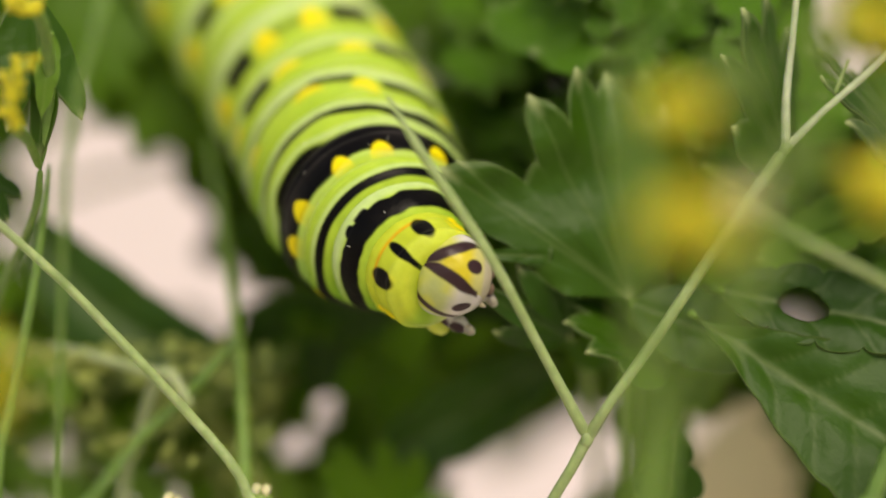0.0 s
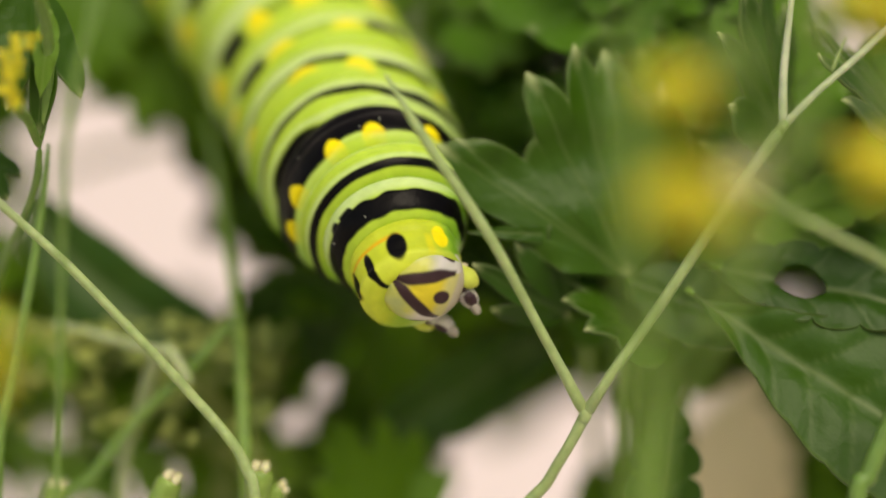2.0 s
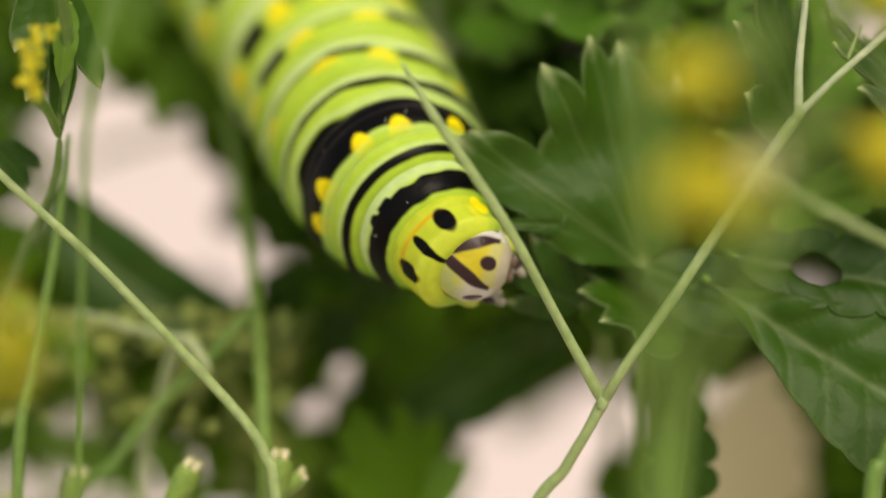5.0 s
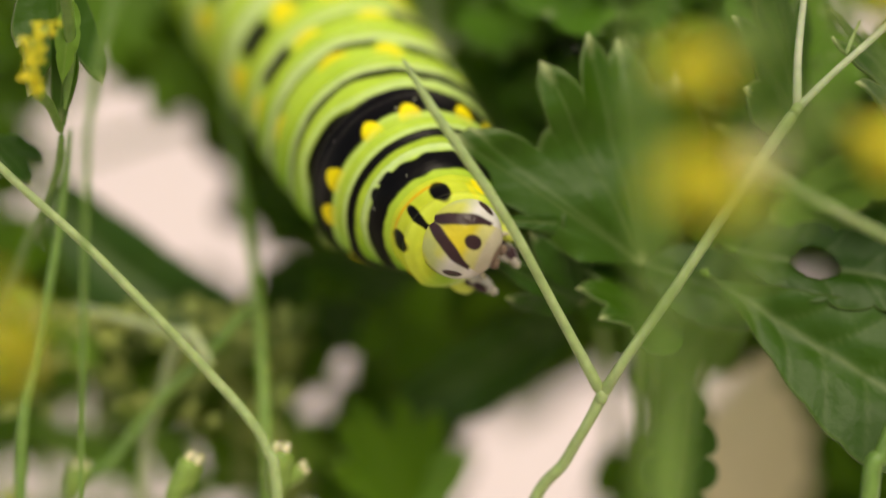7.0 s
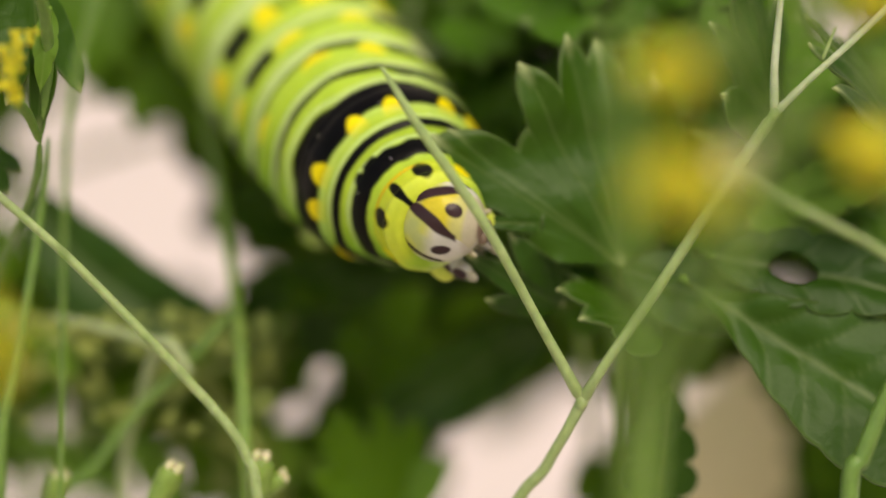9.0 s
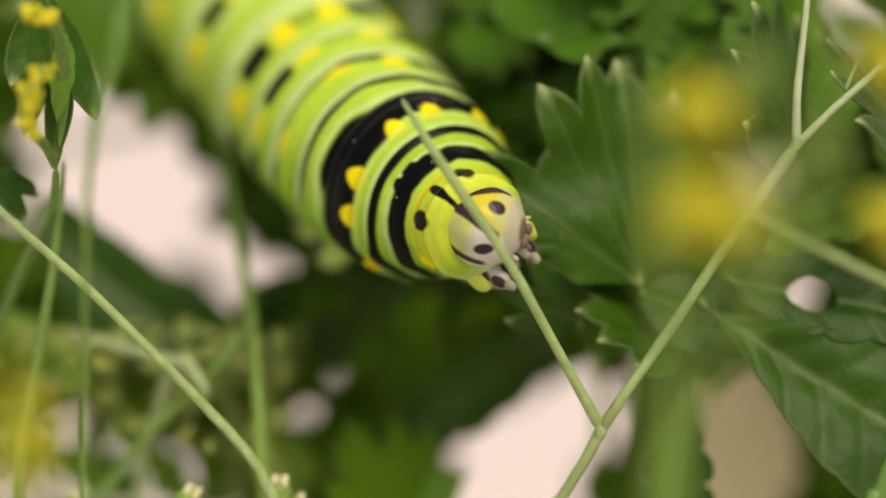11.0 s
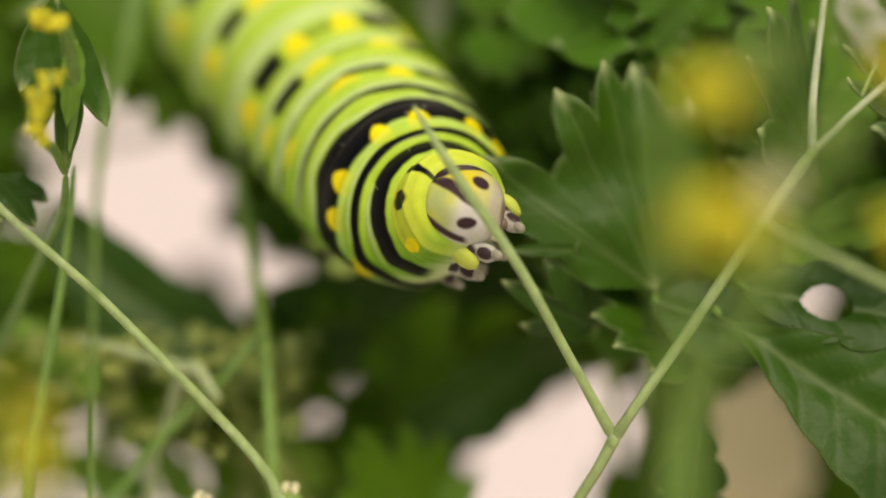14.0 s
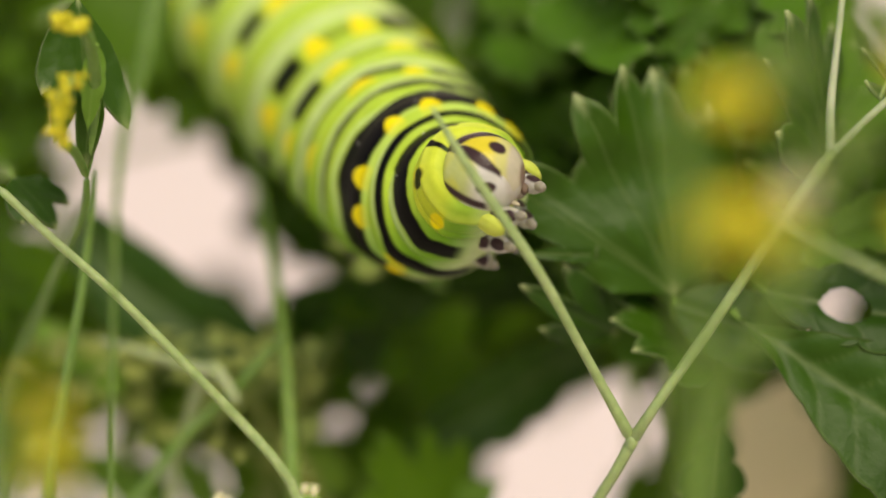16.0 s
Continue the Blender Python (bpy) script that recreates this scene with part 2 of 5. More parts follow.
    me.materials.append(mat)
    return new(name, me)


ground = slab("ground", (-60, -60, -0.3), (60, 60, 0.0), PAVING)
tagged(ground, "pale paved ground under the plants", "ground", kind="structure")
wall = slab("wall_north", (-2.5, 0.75, 0.0), (2.5, 0.95, 2.4), WALL)
tagged(wall, "cream plastered wall behind the parsley", "wall", kind="structure")

BEIGE = leaf_material("beige_leaf", (0.64, 0.62, 0.44), (0.78, 0.72, 0.60), (0.72, 0.68, 0.52), 0.6, 0.08)
LEAF_STRAW = leaf_material("straw_green_leaf", (0.26, 0.34, 0.08), (0.42, 0.47, 0.17), (0.5, 0.52, 0.3), 0.55, 0.35)
LEAF_PALE = leaf_material("pale_leaf_underside", (0.155, 0.31, 0.03), (0.25, 0.41, 0.07), (0.36, 0.46, 0.16), 0.5, 0.35)

# ---- the caterpillar ----
GREEN, LIME, PALE = (0.16, 0.34, 0.026), (0.40, 0.56, 0.060), (0.52, 0.65, 0.31)
BLACK, YELLOW, GOLD = (0.002, 0.0015, 0.0015), (0.80, 0.67, 0.02), (0.72, 0.42, 0.02)
WHITE, CREAM, BROWN = (0.70, 0.70, 0.62), (0.72, 0.70, 0.22), (0.040, 0.019, 0.022)


def blend(a, b, f):
    return tuple(x + (y - x) * f for x, y in zip(a, b))


def band(x, lo, hi, soft=0.03):
    return smoothstep(lo - soft, lo + soft, x) * (1 - smoothstep(hi - soft, hi + soft, x))


def spot(s, a, s0, a0, rs, ra):
    d = math.hypot((s - s0) / rs, (a - a0) / ra)
    return 1 - smoothstep(0.85, 1.12, d)


def skin_ground(s, a):
    """Green skin: lime on the back, deeper green on the flanks, pale folds at a segment's ends."""
    side = abs(a)
    c = blend(LIME, GREEN, smoothstep(50, 112, side))
    c = blend(c, (0.50, 0.60, 0.30), smoothstep(110, 150, side))
    w = noise.noise(Vector((s * 2.2, a * 0.03, 3.0)))
    c = blend(c, PALE, 0.55 * smoothstep(0.72, 0.98, s) * (1 - smoothstep(70, 120, side)))
    return blend(c, GREEN, 0.14 * max(0.0, w))


def wobble(a, k, seed):
    return noise.noise(Vector((a * k, seed, 0.5)))


def pattern_collar(s, a):
    c = blend(skin_ground(s * 0.6, a), YELLOW, 0.28 * (1 - smoothstep(75, 100, abs(a))))
    c = blend(c, (0.62, 0.70, 0.10), 0.5 * band(s, 0.0, 0.2, 0.1))
    c = blend(c, GOLD, band(s, 0.62, 0.71, 0.04) * (1 - smoothstep(40, 46, abs(a))))
    c = blend(c, YELLOW, spot(s, abs(a), 0.55, 86, 0.26, 9))
    c = blend(c, YELLOW, 0.45 * smoothstep(0.0, 0.5, wobble(a, 0.09, 11.0)) * band(s, 0.1, 0.6, 0.1))
    for a0, rs, ra in ((0, 0.36, 6.0), (TB, 0.33, 11.0), (-TB, 0.33, 11.0)):
        c = blend(c, BLACK, spot(s, a, 0.26 if a0 == 0 else 0.40, a0, rs, ra))
    return c


def pattern_second(s, a):
    c = blend(skin_ground(s, a), PALE, 0.75 * band(s, 0.62, 1.0, 0.1) * (1 - smoothstep(60, 110, abs(a))))
    e = 0.07 * wobble(a, 0.09, 1.0)
    k = band(s, 0.06 + e * 0.4, 0.58 + e + 0.09 * spot(0, a, 0, 8, 1, 7) + 0.08 * spot(0, a, 0, 24, 1, 5), 0.025)
    return blend(c, BLACK, k * (1 - smoothstep(122, 138, abs(a))))


def pattern_third(s, a):
    c = skin_ground(s, a)
    e = 0.05 * wobble(a, 0.05, 2.0)
    wide = 0.30 + 0.34 * smoothstep(78, 112, abs(a))
    k = band(s, 0.06 + e * 0.5, wide + e * 0.5, 0.025)
    c = blend(c, PALE, 0.6 * band(s, wide, wide + 0.16, 0.08) * (1 - smoothstep(60, 100, abs(a))))
    c = blend(c, YELLOW, 0.7 * spot(s, abs(a), 0.75, 104, 0.3, 9))
    return blend(c, BLACK, k * (1 - smoothstep(152, 166, abs(a))))


def spots_row(c, s, a, s0, rs, angles, ra):
    """Yellow notches: a blunt point towards the tail, widening and fading into the green ahead."""
    for k, a0 in enumerate(angles):
        wide = ra * (1.0 + 0.25 * wobble(a0, 0.3, 6.0 + s0))
        reach = s0 + rs * (1 + 0.35 * wobble(a0, 0.7, 2.0))
        off = abs(a - a0) / (wide * (1.6 - 1.0 * smoothstep(s0 - rs, reach, s)))
        inside = (1 - smoothstep(0.75, 1.1, off)) * (1 - smoothstep(reach - 0.07, reach + 0.02, s + 0.05 * off))
        c = blend(c, YELLOW, inside * smoothstep(s0 - rs * 1.9, s0 - rs * 0.2, s))
    return c


def pattern_broad(s, a):
    """The broad black band, scalloped in front by yellow notches and widest on the flanks."""
    c = skin_ground(s, a)
    e = 0.05 * wobble(a, 0.06, 3.0)
    front = 0.07 + e * 0.4 + 0.13 * (1 - smoothstep(3, 20, abs(a)))
    rear = 1.02 + e * 0.3 - 0.16 * smoothstep(25, -8, a) - 0.22 * smoothstep(-5, -50, a) - 0.34 * smoothstep(84, 104, abs(a))
    k = band(s, front, rear, 0.02) * (1 - smoothstep(122, 132, abs(a)))
    c = blend(c, PALE, 0.5 * band(s, rear, rear + 0.14, 0.06) * (1 - smoothstep(90, 120, abs(a))))
    c = blend(c, PALE, 0.25 * band(s, front - 0.09, front, 0.05))
    c = blend(c, BLACK, k)
    return spots_row(c, s, a, 0.22, 0.15, (-TA, TA, TC, -TC, TD, -TD, TE, -TE), 5.0)


def pattern_line(s, a):
    c = skin_ground(s, a)
    mid = 0.56 - 0.20 * smoothstep(18, -12, a) - 0.18 * smoothstep(-10, -32, a) + 0.03 * wobble(a, 0.05, 5.0)
    wide = 0.10 - 0.03 * smoothstep(55, 90, abs(a)) + 0.02 * wobble(a, 0.08, 7.0)
    k = band(s, mid - wide, mid + wide, 0.04) * (1 - smoothstep(84, 100, abs(a)))
    edge = 0.13 * band(a, 24, 72, 12)
    c = blend(c, PALE, 0.6 * band(s, edge, edge + 0.10, 0.04) * (1 - smoothstep(75, 110, abs(a))))
    c = blend(c, PALE, 0.75 * band(s, mid + wide, mid + wide + 0.18, 0.07) * (1 - smoothstep(80, 110, abs(a))))
    return blend(c, BLACK, max(k, band(s, -0.5, edge - 0.03, 0.03)))


def pattern_broken(s, a):
    c = skin_ground(s, a)
    mid = 0.45 - 0.13 * smoothstep(14, -8, a) - 0.18 * smoothstep(-8, -30, a)
    strength = band(a, -10, 15, 3) + band(a, -62, -24, 4) + 0.70 * band(a, 15, 62, 5) + band(abs(a), 80, 104, 5)
    thick = 0.075 + 0.02 * wobble(a, 0.07, 8.0) - 0.03 * band(a, 15, 62, 6)
    c = blend(c, PALE, 0.8 * band(s, mid + 0.07, mid + 0.30, 0.07) * (1 - smoothstep(80, 110, abs(a))))
    c = blend(c, BLACK, min(1.0, strength) * band(s, mid - thick, mid + thick, 0.04))
    return spots_row(c, s, a, mid - 0.10, 0.10, (-TA - 2, TA + 4, 66, -72), 6.5)


def dashes(row, low, high, thick, faint):
    """A pattern of bold black dashes on both flanks, with a faint one on the back."""
    def pattern(s, a):
        c = skin_ground(s, a)
        c = blend(c, PALE, 0.7 * band(s, row + 0.12, row + 0.34, 0.08) * (1 - smoothstep(70, 110, abs(a))))
        k = band(s, row - thick, row + thick, 0.035) * (band(abs(a), low, high, 3) + band(abs(a), 84, 100, 4))
        k += faint * band(s, row - thick * 0.5, row + thick * 0.5, 0.05) * band(abs(a), -1, 11, 4)
        c = blend(c, BLACK, min(1.0, k))
        return spots_row(c, s, a, row + 0.02, 0.12, (low - 11, 11 - low, high + 14, -high - 14), 6.0)
    return pattern


def segment(name, parent, length, radius, pattern, front_r, rear_r, around=300, along=40, label="", lip=False):
    """One fat ring of the body: a bulging roll of skin with a fold at each end, closed inside the next roll.
    Forward is +y, the back is +z."""
    verts, cols, faces = [], [], []
    over = 0.10
    for i in range(along + 1):
        f = i / along
        s = f * (1 + 2 * over) - over
        y = length * (0.5 - s)
        roll = 1 - abs(2 * f - 1) ** 3.2
        mid = 1 - 0.012 * math.exp(-((f - 0.60) / 0.06) ** 2)
        edge_r = front_r + (rear_r - front_r) * f
        r0 = edge_r * (0.80 + 0.20 * roll ** 0.55) * mid
        if lip:
            r0 *= 1 + 0.05 * math.exp(-((s - 0.14) / 0.09) ** 2) - 0.03 * math.exp(-((s - 0.70) / 0.07) ** 2)
        for j in range(around):
            a = 360.0 * j / around - 180.0
            ra = radians(a)
            r = r0 * (1 + 0.012 * noise.noise(Vector((math.sin(ra) * 2, math.cos(ra) * 2, s * 2 + radius * 400))))
            r *= 1 + 0.05 * math.exp(-((abs(a) - 96) / 14) ** 2) - 0.10 * smoothstep(125, 175, abs(a))
            verts.append((math.sin(ra) * r, y, math.cos(ra) * r))
            cols.append((*pattern(min(1, max(0, s)), a), 1.0))
    for i in range(along):
        for j in range(around):
            k = (j + 1) % around
            faces.append((i * around + j, (i + 1) * around + j, (i + 1) * around + k, i * around + k))
    for i, y, flip in ((0, length * (0.5 + over * 0.4), False), (along, -length * (0.5 + over * 0.4), True)):
        verts.append((0, y, 0))
        cols.append((*GREEN, 1.0))
        c = len(verts) - 1
        for j in range(around):
            k = (j + 1) % around
            tri = (c, i * around + j, i * around + k)
            faces.append(tri[::-1] if flip else tri)
    ob = link_mesh(name, verts, faces, SKIN, parent)
    paint(ob, cols)
    if label:
        tagged(ob, label)
    return ob


def paint(ob, cols):
    at = ob.data.color_attributes.new("pattern", "FLOAT_COLOR", "POINT")
    at.data.foreach_set("color", [x for c in cols for x in c])


def head_colour(p):
    """Face of the caterpillar: two dark stripes that part from the crown, an outer pair low on the cheeks, and three spots."""
    x, y, z = p
    w = math.degrees(math.atan2(math.hypot(x, z), -y))     # 0 at the neck, 180 at the mouth
    az = abs(math.degrees(math.atan2(x, z)))
    q = math.sin(radians(w)) * math.sin(radians(min(az, 90)))   # sideways reach
    streak = noise.noise(Vector((x * 3, y * 2, z * 3)))
    c = blend((0.44, 0.48, 0.18), (0.52, 0.53, 0.11), smoothstep(-0.3, 0.3, streak))
    c = blend(c, (0.60, 0.57, 0.53), smoothstep(92, 116, w + 14 * q))
    c = blend(c, (0.56, 0.55, 0.47), smoothstep(78, 96, az))
    mid = 0.01 + 0.55 * smoothstep(40, 132, w)
    half = 0.055 + 0.10 * band(w, 62, 114, 14)
    if az < 90 and q < mid:
        c = blend((0.52, 0.49, 0.18), (0.62, 0.51, 0.04), band(w, 74, 118, 8))
    c = blend(c, BROWN, band(q, mid - half, mid + half, 0.03) * band(w, 44, 130, 3) * (az < 90))
    c = blend(c, BROWN, band(az, 56 + 0.55 * (w - 48), 69 + 0.55 * (w - 48), 3) * band(w, 46, 108, 5))
    c = blend(c, BROWN, 1 - smoothstep(0.85, 1.15, math.hypot((w - 121) / 12, q / 0.17) if az < 90 else 9.0))
    c = blend(c, BROWN, 1 - smoothstep(0.85, 1.15, math.hypot((w - 110) / 13, (az - 66) / 9)))
    c = blend(c, (0.46, 0.40, 0.34), 0.8 * smoothstep(132, 142, w))
    return blend(c, (0.20, 0.13, 0.10), smoothstep(158, 168, w))


def caterpillar_head(parent):
    verts, cols, faces = [], [], []
    around, along = 160, 110
    rx, ry, rz = 2.2 * MM, 2.3 * MM, 2.2 * MM
    for i in range(along + 1):
        w = math.pi * i / along
        for j in range(around):
            a = 2 * math.pi * j / around
            x, y, z = math.sin(w) * math.sin(a), -math.cos(w), math.sin(w) * math.cos(a)
            cleft = 0.05 * math.exp(-(x / 0.09) ** 2) * max(0.0, z) * (1 - smoothstep(60, 110, math.degrees(w)))
            k = 1 - cleft - 0.10 * smoothstep(-0.2, -0.9, z) - 0.22 * smoothstep(58, 20, math.degrees(w))
            verts.append((x * rx * k, y * ry * k, z * rz * k))
            cols.append((*head_colour((x, y, z)), 1.0))
    for i in range(along):
        for j in range(around):
            k = (j + 1) % around
            faces.append((i * around + j, i * around + k, (i + 1) * around + k, (i + 1) * around + j))
    ob = link_mesh("head", verts, faces, HEAD_SKIN, parent)
    paint(ob, cols)
    tagged(ob, "white and yellow head with dark brown stripes and spots")
    return ob


def soft_piece(name, parent, at, radii, colour, mat, spin=(0, 0, 0), spots=(), n=22):
    """A small rounded piece of the body, with dark dots where given as unit directions and sizes."""
    verts, cols, faces = [], [], []
    turn = Euler([radians(v) for v in spin]).to_matrix()
    for i in range(n + 1):
        w = math.pi * i / n
        for j in range(2 * n):
            a = math.pi * j / n
            u = Vector((math.sin(w) * math.cos(a), math.sin(w) * math.sin(a), math.cos(w)))
            k = 1 + 0.06 * noise.noise(u * 2.2 + Vector(at) * 700)
            verts.append(Vector(at) + turn @ Vector((u.x * radii[0], u.y * radii[1], u.z * radii[2])) * k)
            c = colour
            for d, size in spots:
                c = blend(c, BROWN, 1 - smoothstep(size * 0.9, size * 1.15, math.degrees(u.angle(Vector(d)))))
            cols.append((*c, 1.0))
    for i in range(n):
        for j in range(2 * n):
            k = (j + 1) % (2 * n)
            faces.append((i * 2 * n + j, (i + 1) * 2 * n + j, (i + 1) * 2 * n + k, i * 2 * n + k))
    ob = link_mesh(name, verts, faces, mat, parent)
    paint(ob, cols)
    return ob


def true_leg(parent, x, y, z, out):
    """A jointed leg under the front of the body: glassy white with black marks and a hooked claw."""
    side = 1 if x > 0 else -1
    leg = soft_piece("leg", parent, (x, y, z), (0.68 * MM, 0.66 * MM, 0.95 * MM), (0.44, 0.44, 0.37), LEG_SKIN, (25, out, 0),
                     [((0.6 * side, 0.7, 0.1), 38)])
    soft_piece("shin", leg, (x - 0.1 * MM * side, y + 0.55 * MM, z - 0.70 * MM), (0.46 * MM, 0.48 * MM, 0.66 * MM), (0.45, 0.43, 0.38), LEG_SKIN, (40, out, 0),
               [((0.4 * side, 0.8, -0.2), 42)])
    soft_piece("claw", leg, (x - 0.2 * MM * side, y + 1.05 * MM, z - 1.10 * MM), (0.26 * MM, 0.3 * MM, 0.42 * MM), (0.30, 0.27, 0.22), LEG_SKIN, (60, out, 0))


def proleg(parent, x, z):
    soft_piece("proleg", parent, (x, 0, z), (1.2 * MM, 1.1 * MM, 1.7 * MM), (0.42, 0.56, 0.16), LEG_SKIN, (0, 10 if x < 0 else -10, 0),
               [((0.9 if x > 0 else -0.9, 0.2, 0.1), 24)])


TA, TB, TC, TD, TE = 13.1, 36.8, 51.4, 76.0, 119.6
CATERPILLAR_AT = (-0.01110, 0.11660, 0.31270)
caterpillar = thing("caterpillar", CATERPILLAR_AT, "plump lime-green caterpillar with black bands, eating a parsley leaf", "caterpillar")
LENGTHS = [v * MM for v in (2.58, 2.10, 1.61, 2.91, 2.74, 3.26, 3.05, 6.55, 5.10, 5.10, 5.10)]
RADII = [v * MM for v in (2.65, 3.60, 4.60, 5.25, 5.60, 5.80, 5.90, 5.90, 5.80, 5.60, 5.20)]
PATTERNS = [pattern_collar, pattern_second, pattern_third, pattern_broad, pattern_line, pattern_broken] + [dashes(0.33, 31, 56, 0.15, 0.35), dashes(0.22, 26, 50, 0.105, 0.55), dashes(0.17, 19, 41, 0.10, 0.5), dashes(0.17, 19, 41, 0.10, 0.5), dashes(0.17, 19, 41, 0.10, 0.5)]
head = caterpillar_head(caterpillar)
soft_piece("upper_lip", head, (0, 1.95 * MM, -0.75 * MM), (0.75 * MM, 0.42 * MM, 0.5 * MM), (0.30, 0.25, 0.20), HEAD_SKIN)
for sx in (-1, 1):
    soft_piece("mandible", head, (sx * 0.4 * MM, 2.3 * MM, -0.5 * MM), (0.3 * MM, 0.22 * MM, 0.3 * MM), (0.16, 0.11, 0.08), HEAD_SKIN)
    soft_piece("antenna", head, (sx * 1.15 * MM, 1.85 * MM, -0.8 * MM), (0.14 * MM, 0.36 * MM, 0.14 * MM), (0.45, 0.40, 0.28), HEAD_SKIN, (0, 0, -sx * 25))
segments = []
for i, (ln, r, pat) in enumerate(zip(LENGTHS, RADII, PATTERNS)):
    fr = RADII[i - 1] * 0.45 + r * 0.55 if i else r * 0.97
    rr = RADII[i + 1] * 0.4 + r * 0.6 if i + 1 < len(RADII) else r * 0.7
    ob = segment("body_segment", caterpillar, ln, r, pat, fr, rr, label="yellow collar with black dots" if i == 0 else "", lip=i == 0)
    segments.append(ob)
    if i < 3:
        for sx in (-1, 1):
            true_leg(ob, sx * (1.15 - 0.1 * i) * MM, ln * 0.3, -r * (0.78 - 0.08 * i), sx * 12)
    elif i in (5, 6, 7, 8):
        for sx in (-1, 1):
            proleg(ob, sx * r * 0.5, -r * 0.92)
for sx in (-1, 1):
    soft_piece("cheek_lobe", segments[0], (sx * RADII[0] * 0.66, LENGTHS[0] * 0.30, -RADII[0] * 0.80), (0.50 * MM, 0.65 * MM, 0.85 * MM), (0.50, 0.56, 0.10), SKIN)


def bristles(parent, radius, length, count, seed):
    """Fine pale hairs and warts scattered over a segment's back and flanks; they double as tiny highlights."""
    r = random.Random(seed)
    verts, faces = [], []
    for _ in range(count):
        a, y = radians(r.uniform(-120, 120)), length * r.uniform(-0.4, 0.4)
        out = Vector((math.sin(a), r.uniform(-0.3, 0.3), math.cos(a))).normalized()
        p = Vector((math.sin(a) * radius, y, math.cos(a) * radius)) * 1.0
        p.y = y
        p -= out * 0.00006
        side = out.orthogonal().normalized()
        up = out.cross(side)
        w, h = 0.00003, r.uniform(0.0001, 0.00028)
        n = len(verts)
        verts += [p + side * w, p - side * w * 0.5 + up * w * 0.87, p - side * w * 0.5 - up * w * 0.87, p + out * h]
        faces += [(n, n + 1, n + 3), (n + 1, n + 2, n + 3), (n + 2, n, n + 3)]
    ob = link_mesh("bristle_coat", verts, faces, HAIR, parent)
    return tagged(ob, "fine pale hairs, doubling as specks of highlight", kind="stuff")


HAIR = stem_material("pale_hair", (0.55, 0.56, 0.45), (0.7, 0.7, 0.6), 0.4)
for i, ob in enumerate(segments[:9]):
    bristles(ob, RADII[i] * 0.985, LENGTHS[i], 6, 500 + i)


# ---- flowering stalks in front ----
def floret_cluster(parent, centre, radius, count, seed, mat=None):
    """A tight head of tiny petals and buds."""
    r = random.Random(seed)
    verts, faces = [], []
    o = parent.matrix_basis.translation
    for _ in range(count):
        d = Vector((r.gauss(0, 1), r.gauss(0, 1), r.gauss(0, 1))).normalized() * radius * r.uniform(0.35, 1.0)
        c = Vector(centre) - o + Vector((d.x, d.y, d.z * 0.8))
        size = radius * r.uniform(0.22, 0.36)
        turn = Euler((r.uniform(0, 6), r.uniform(0, 6), r.uniform(0, 6))).to_matrix()
        n = len(verts)
        for i in range(1, 4):
            for j in range(6):
                w, a = math.pi * i / 4, math.pi * j / 3
                verts.append(c + turn @ Vector((math.sin(w) * math.cos(a), math.sin(w) * math.sin(a), math.cos(w) * 0.7)) * size)
        verts += [c + turn @ Vector((0, 0, 0.7 * size)), c - turn @ Vector((0, 0, 0.7 * size))]
        for j in range(6):
            k = (j + 1) % 6
            faces += [(n + 18, n + j, n + k), (n + j, n + 6 + j, n + 6 + k, n + k), (n + 6 + j, n + 12 + j, n + 12 + k, n + 6 + k), (n + 12 + j, n + 19, n + 12 + k)]
    return link_mesh("floret", verts, faces, mat or FLOWER, parent)


def bud(parent, base, tip, radius, mat=None):
    """A ribbed green bud with a pair of pale stubs at its end."""
    base, tip = Vector(base), Vector(tip)
    b = tube("bud", [base, base.lerp(tip, 0.35), base.lerp(tip, 0.8), tip], [radius * 0.5, radius * 0.85, radius, radius * 0.86], mat or BUD, parent, 14, 12, 0.10)
    side = (tip - base).orthogonal().normalized() * radius * 0.45
    other = side.cross((tip - base).normalized())
    for off, h in ((side, 0.16), (-side, 0.12), (other, 0.10), (-other, 0.15)):
        tube("stub", [tip - (tip - base) * 0.08 + off, tip + (tip - base) * h * 0.6 + off * 1.1, tip + (tip - base) * h + off * 1.15],
             [radius * 0.30, radius * 0.36, radius * 0.24], BUD_TIP, b, 7, 7, 0.12, origin=parent.matrix_basis.translation)
    return b


def to_ground(points, drift=0.0):
    """Carries a stalk's path on from its last point down to the ground."""
    (x0, y0, z0), (x, y, z) = points[-2], points[-1]
    out = list(points)
    for k in (0.05, 0.16, 0.36, 0.66, 1.0):
        out.append((x + (x - x0) * 0.6 * (1 - (1 - k) ** 4) + drift * k, y + 0.02 * k, (z + 0.002) * (1 - k) - 0.002))
    return out


def stalk_thing(name, label, points, radii, mat, category="flower stalk", drift=0.0, sides=12, ridges=0.05, n=90, group=""):
    path = to_ground(points, drift)
    t = thing(name, (path[-1][0], path[-1][1], 0.0), label, category, group)
    tube("stem", path, [*radii, *[radii[-1] * f for f in (1.0, 1.05, 1.15, 1.3, 1.5)]], mat, t, n, sides, ridges)
    return t


# thin forked stalk that crosses before the caterpillar's head
forked = stalk_thing("flower_stalk", "thin pale green forked stalk crossing before the caterpillar's head",
                     [(0.00724, 0.09600, 0.29056), (0.00647, 0.09630, 0.28903), (0.00546, 0.09700, 0.28717), (0.00335, 0.09800, 0.28300)], [0.31 * MM, 0.27 * MM, 0.28 * MM, 0.31 * MM], STEM_LIGHT)
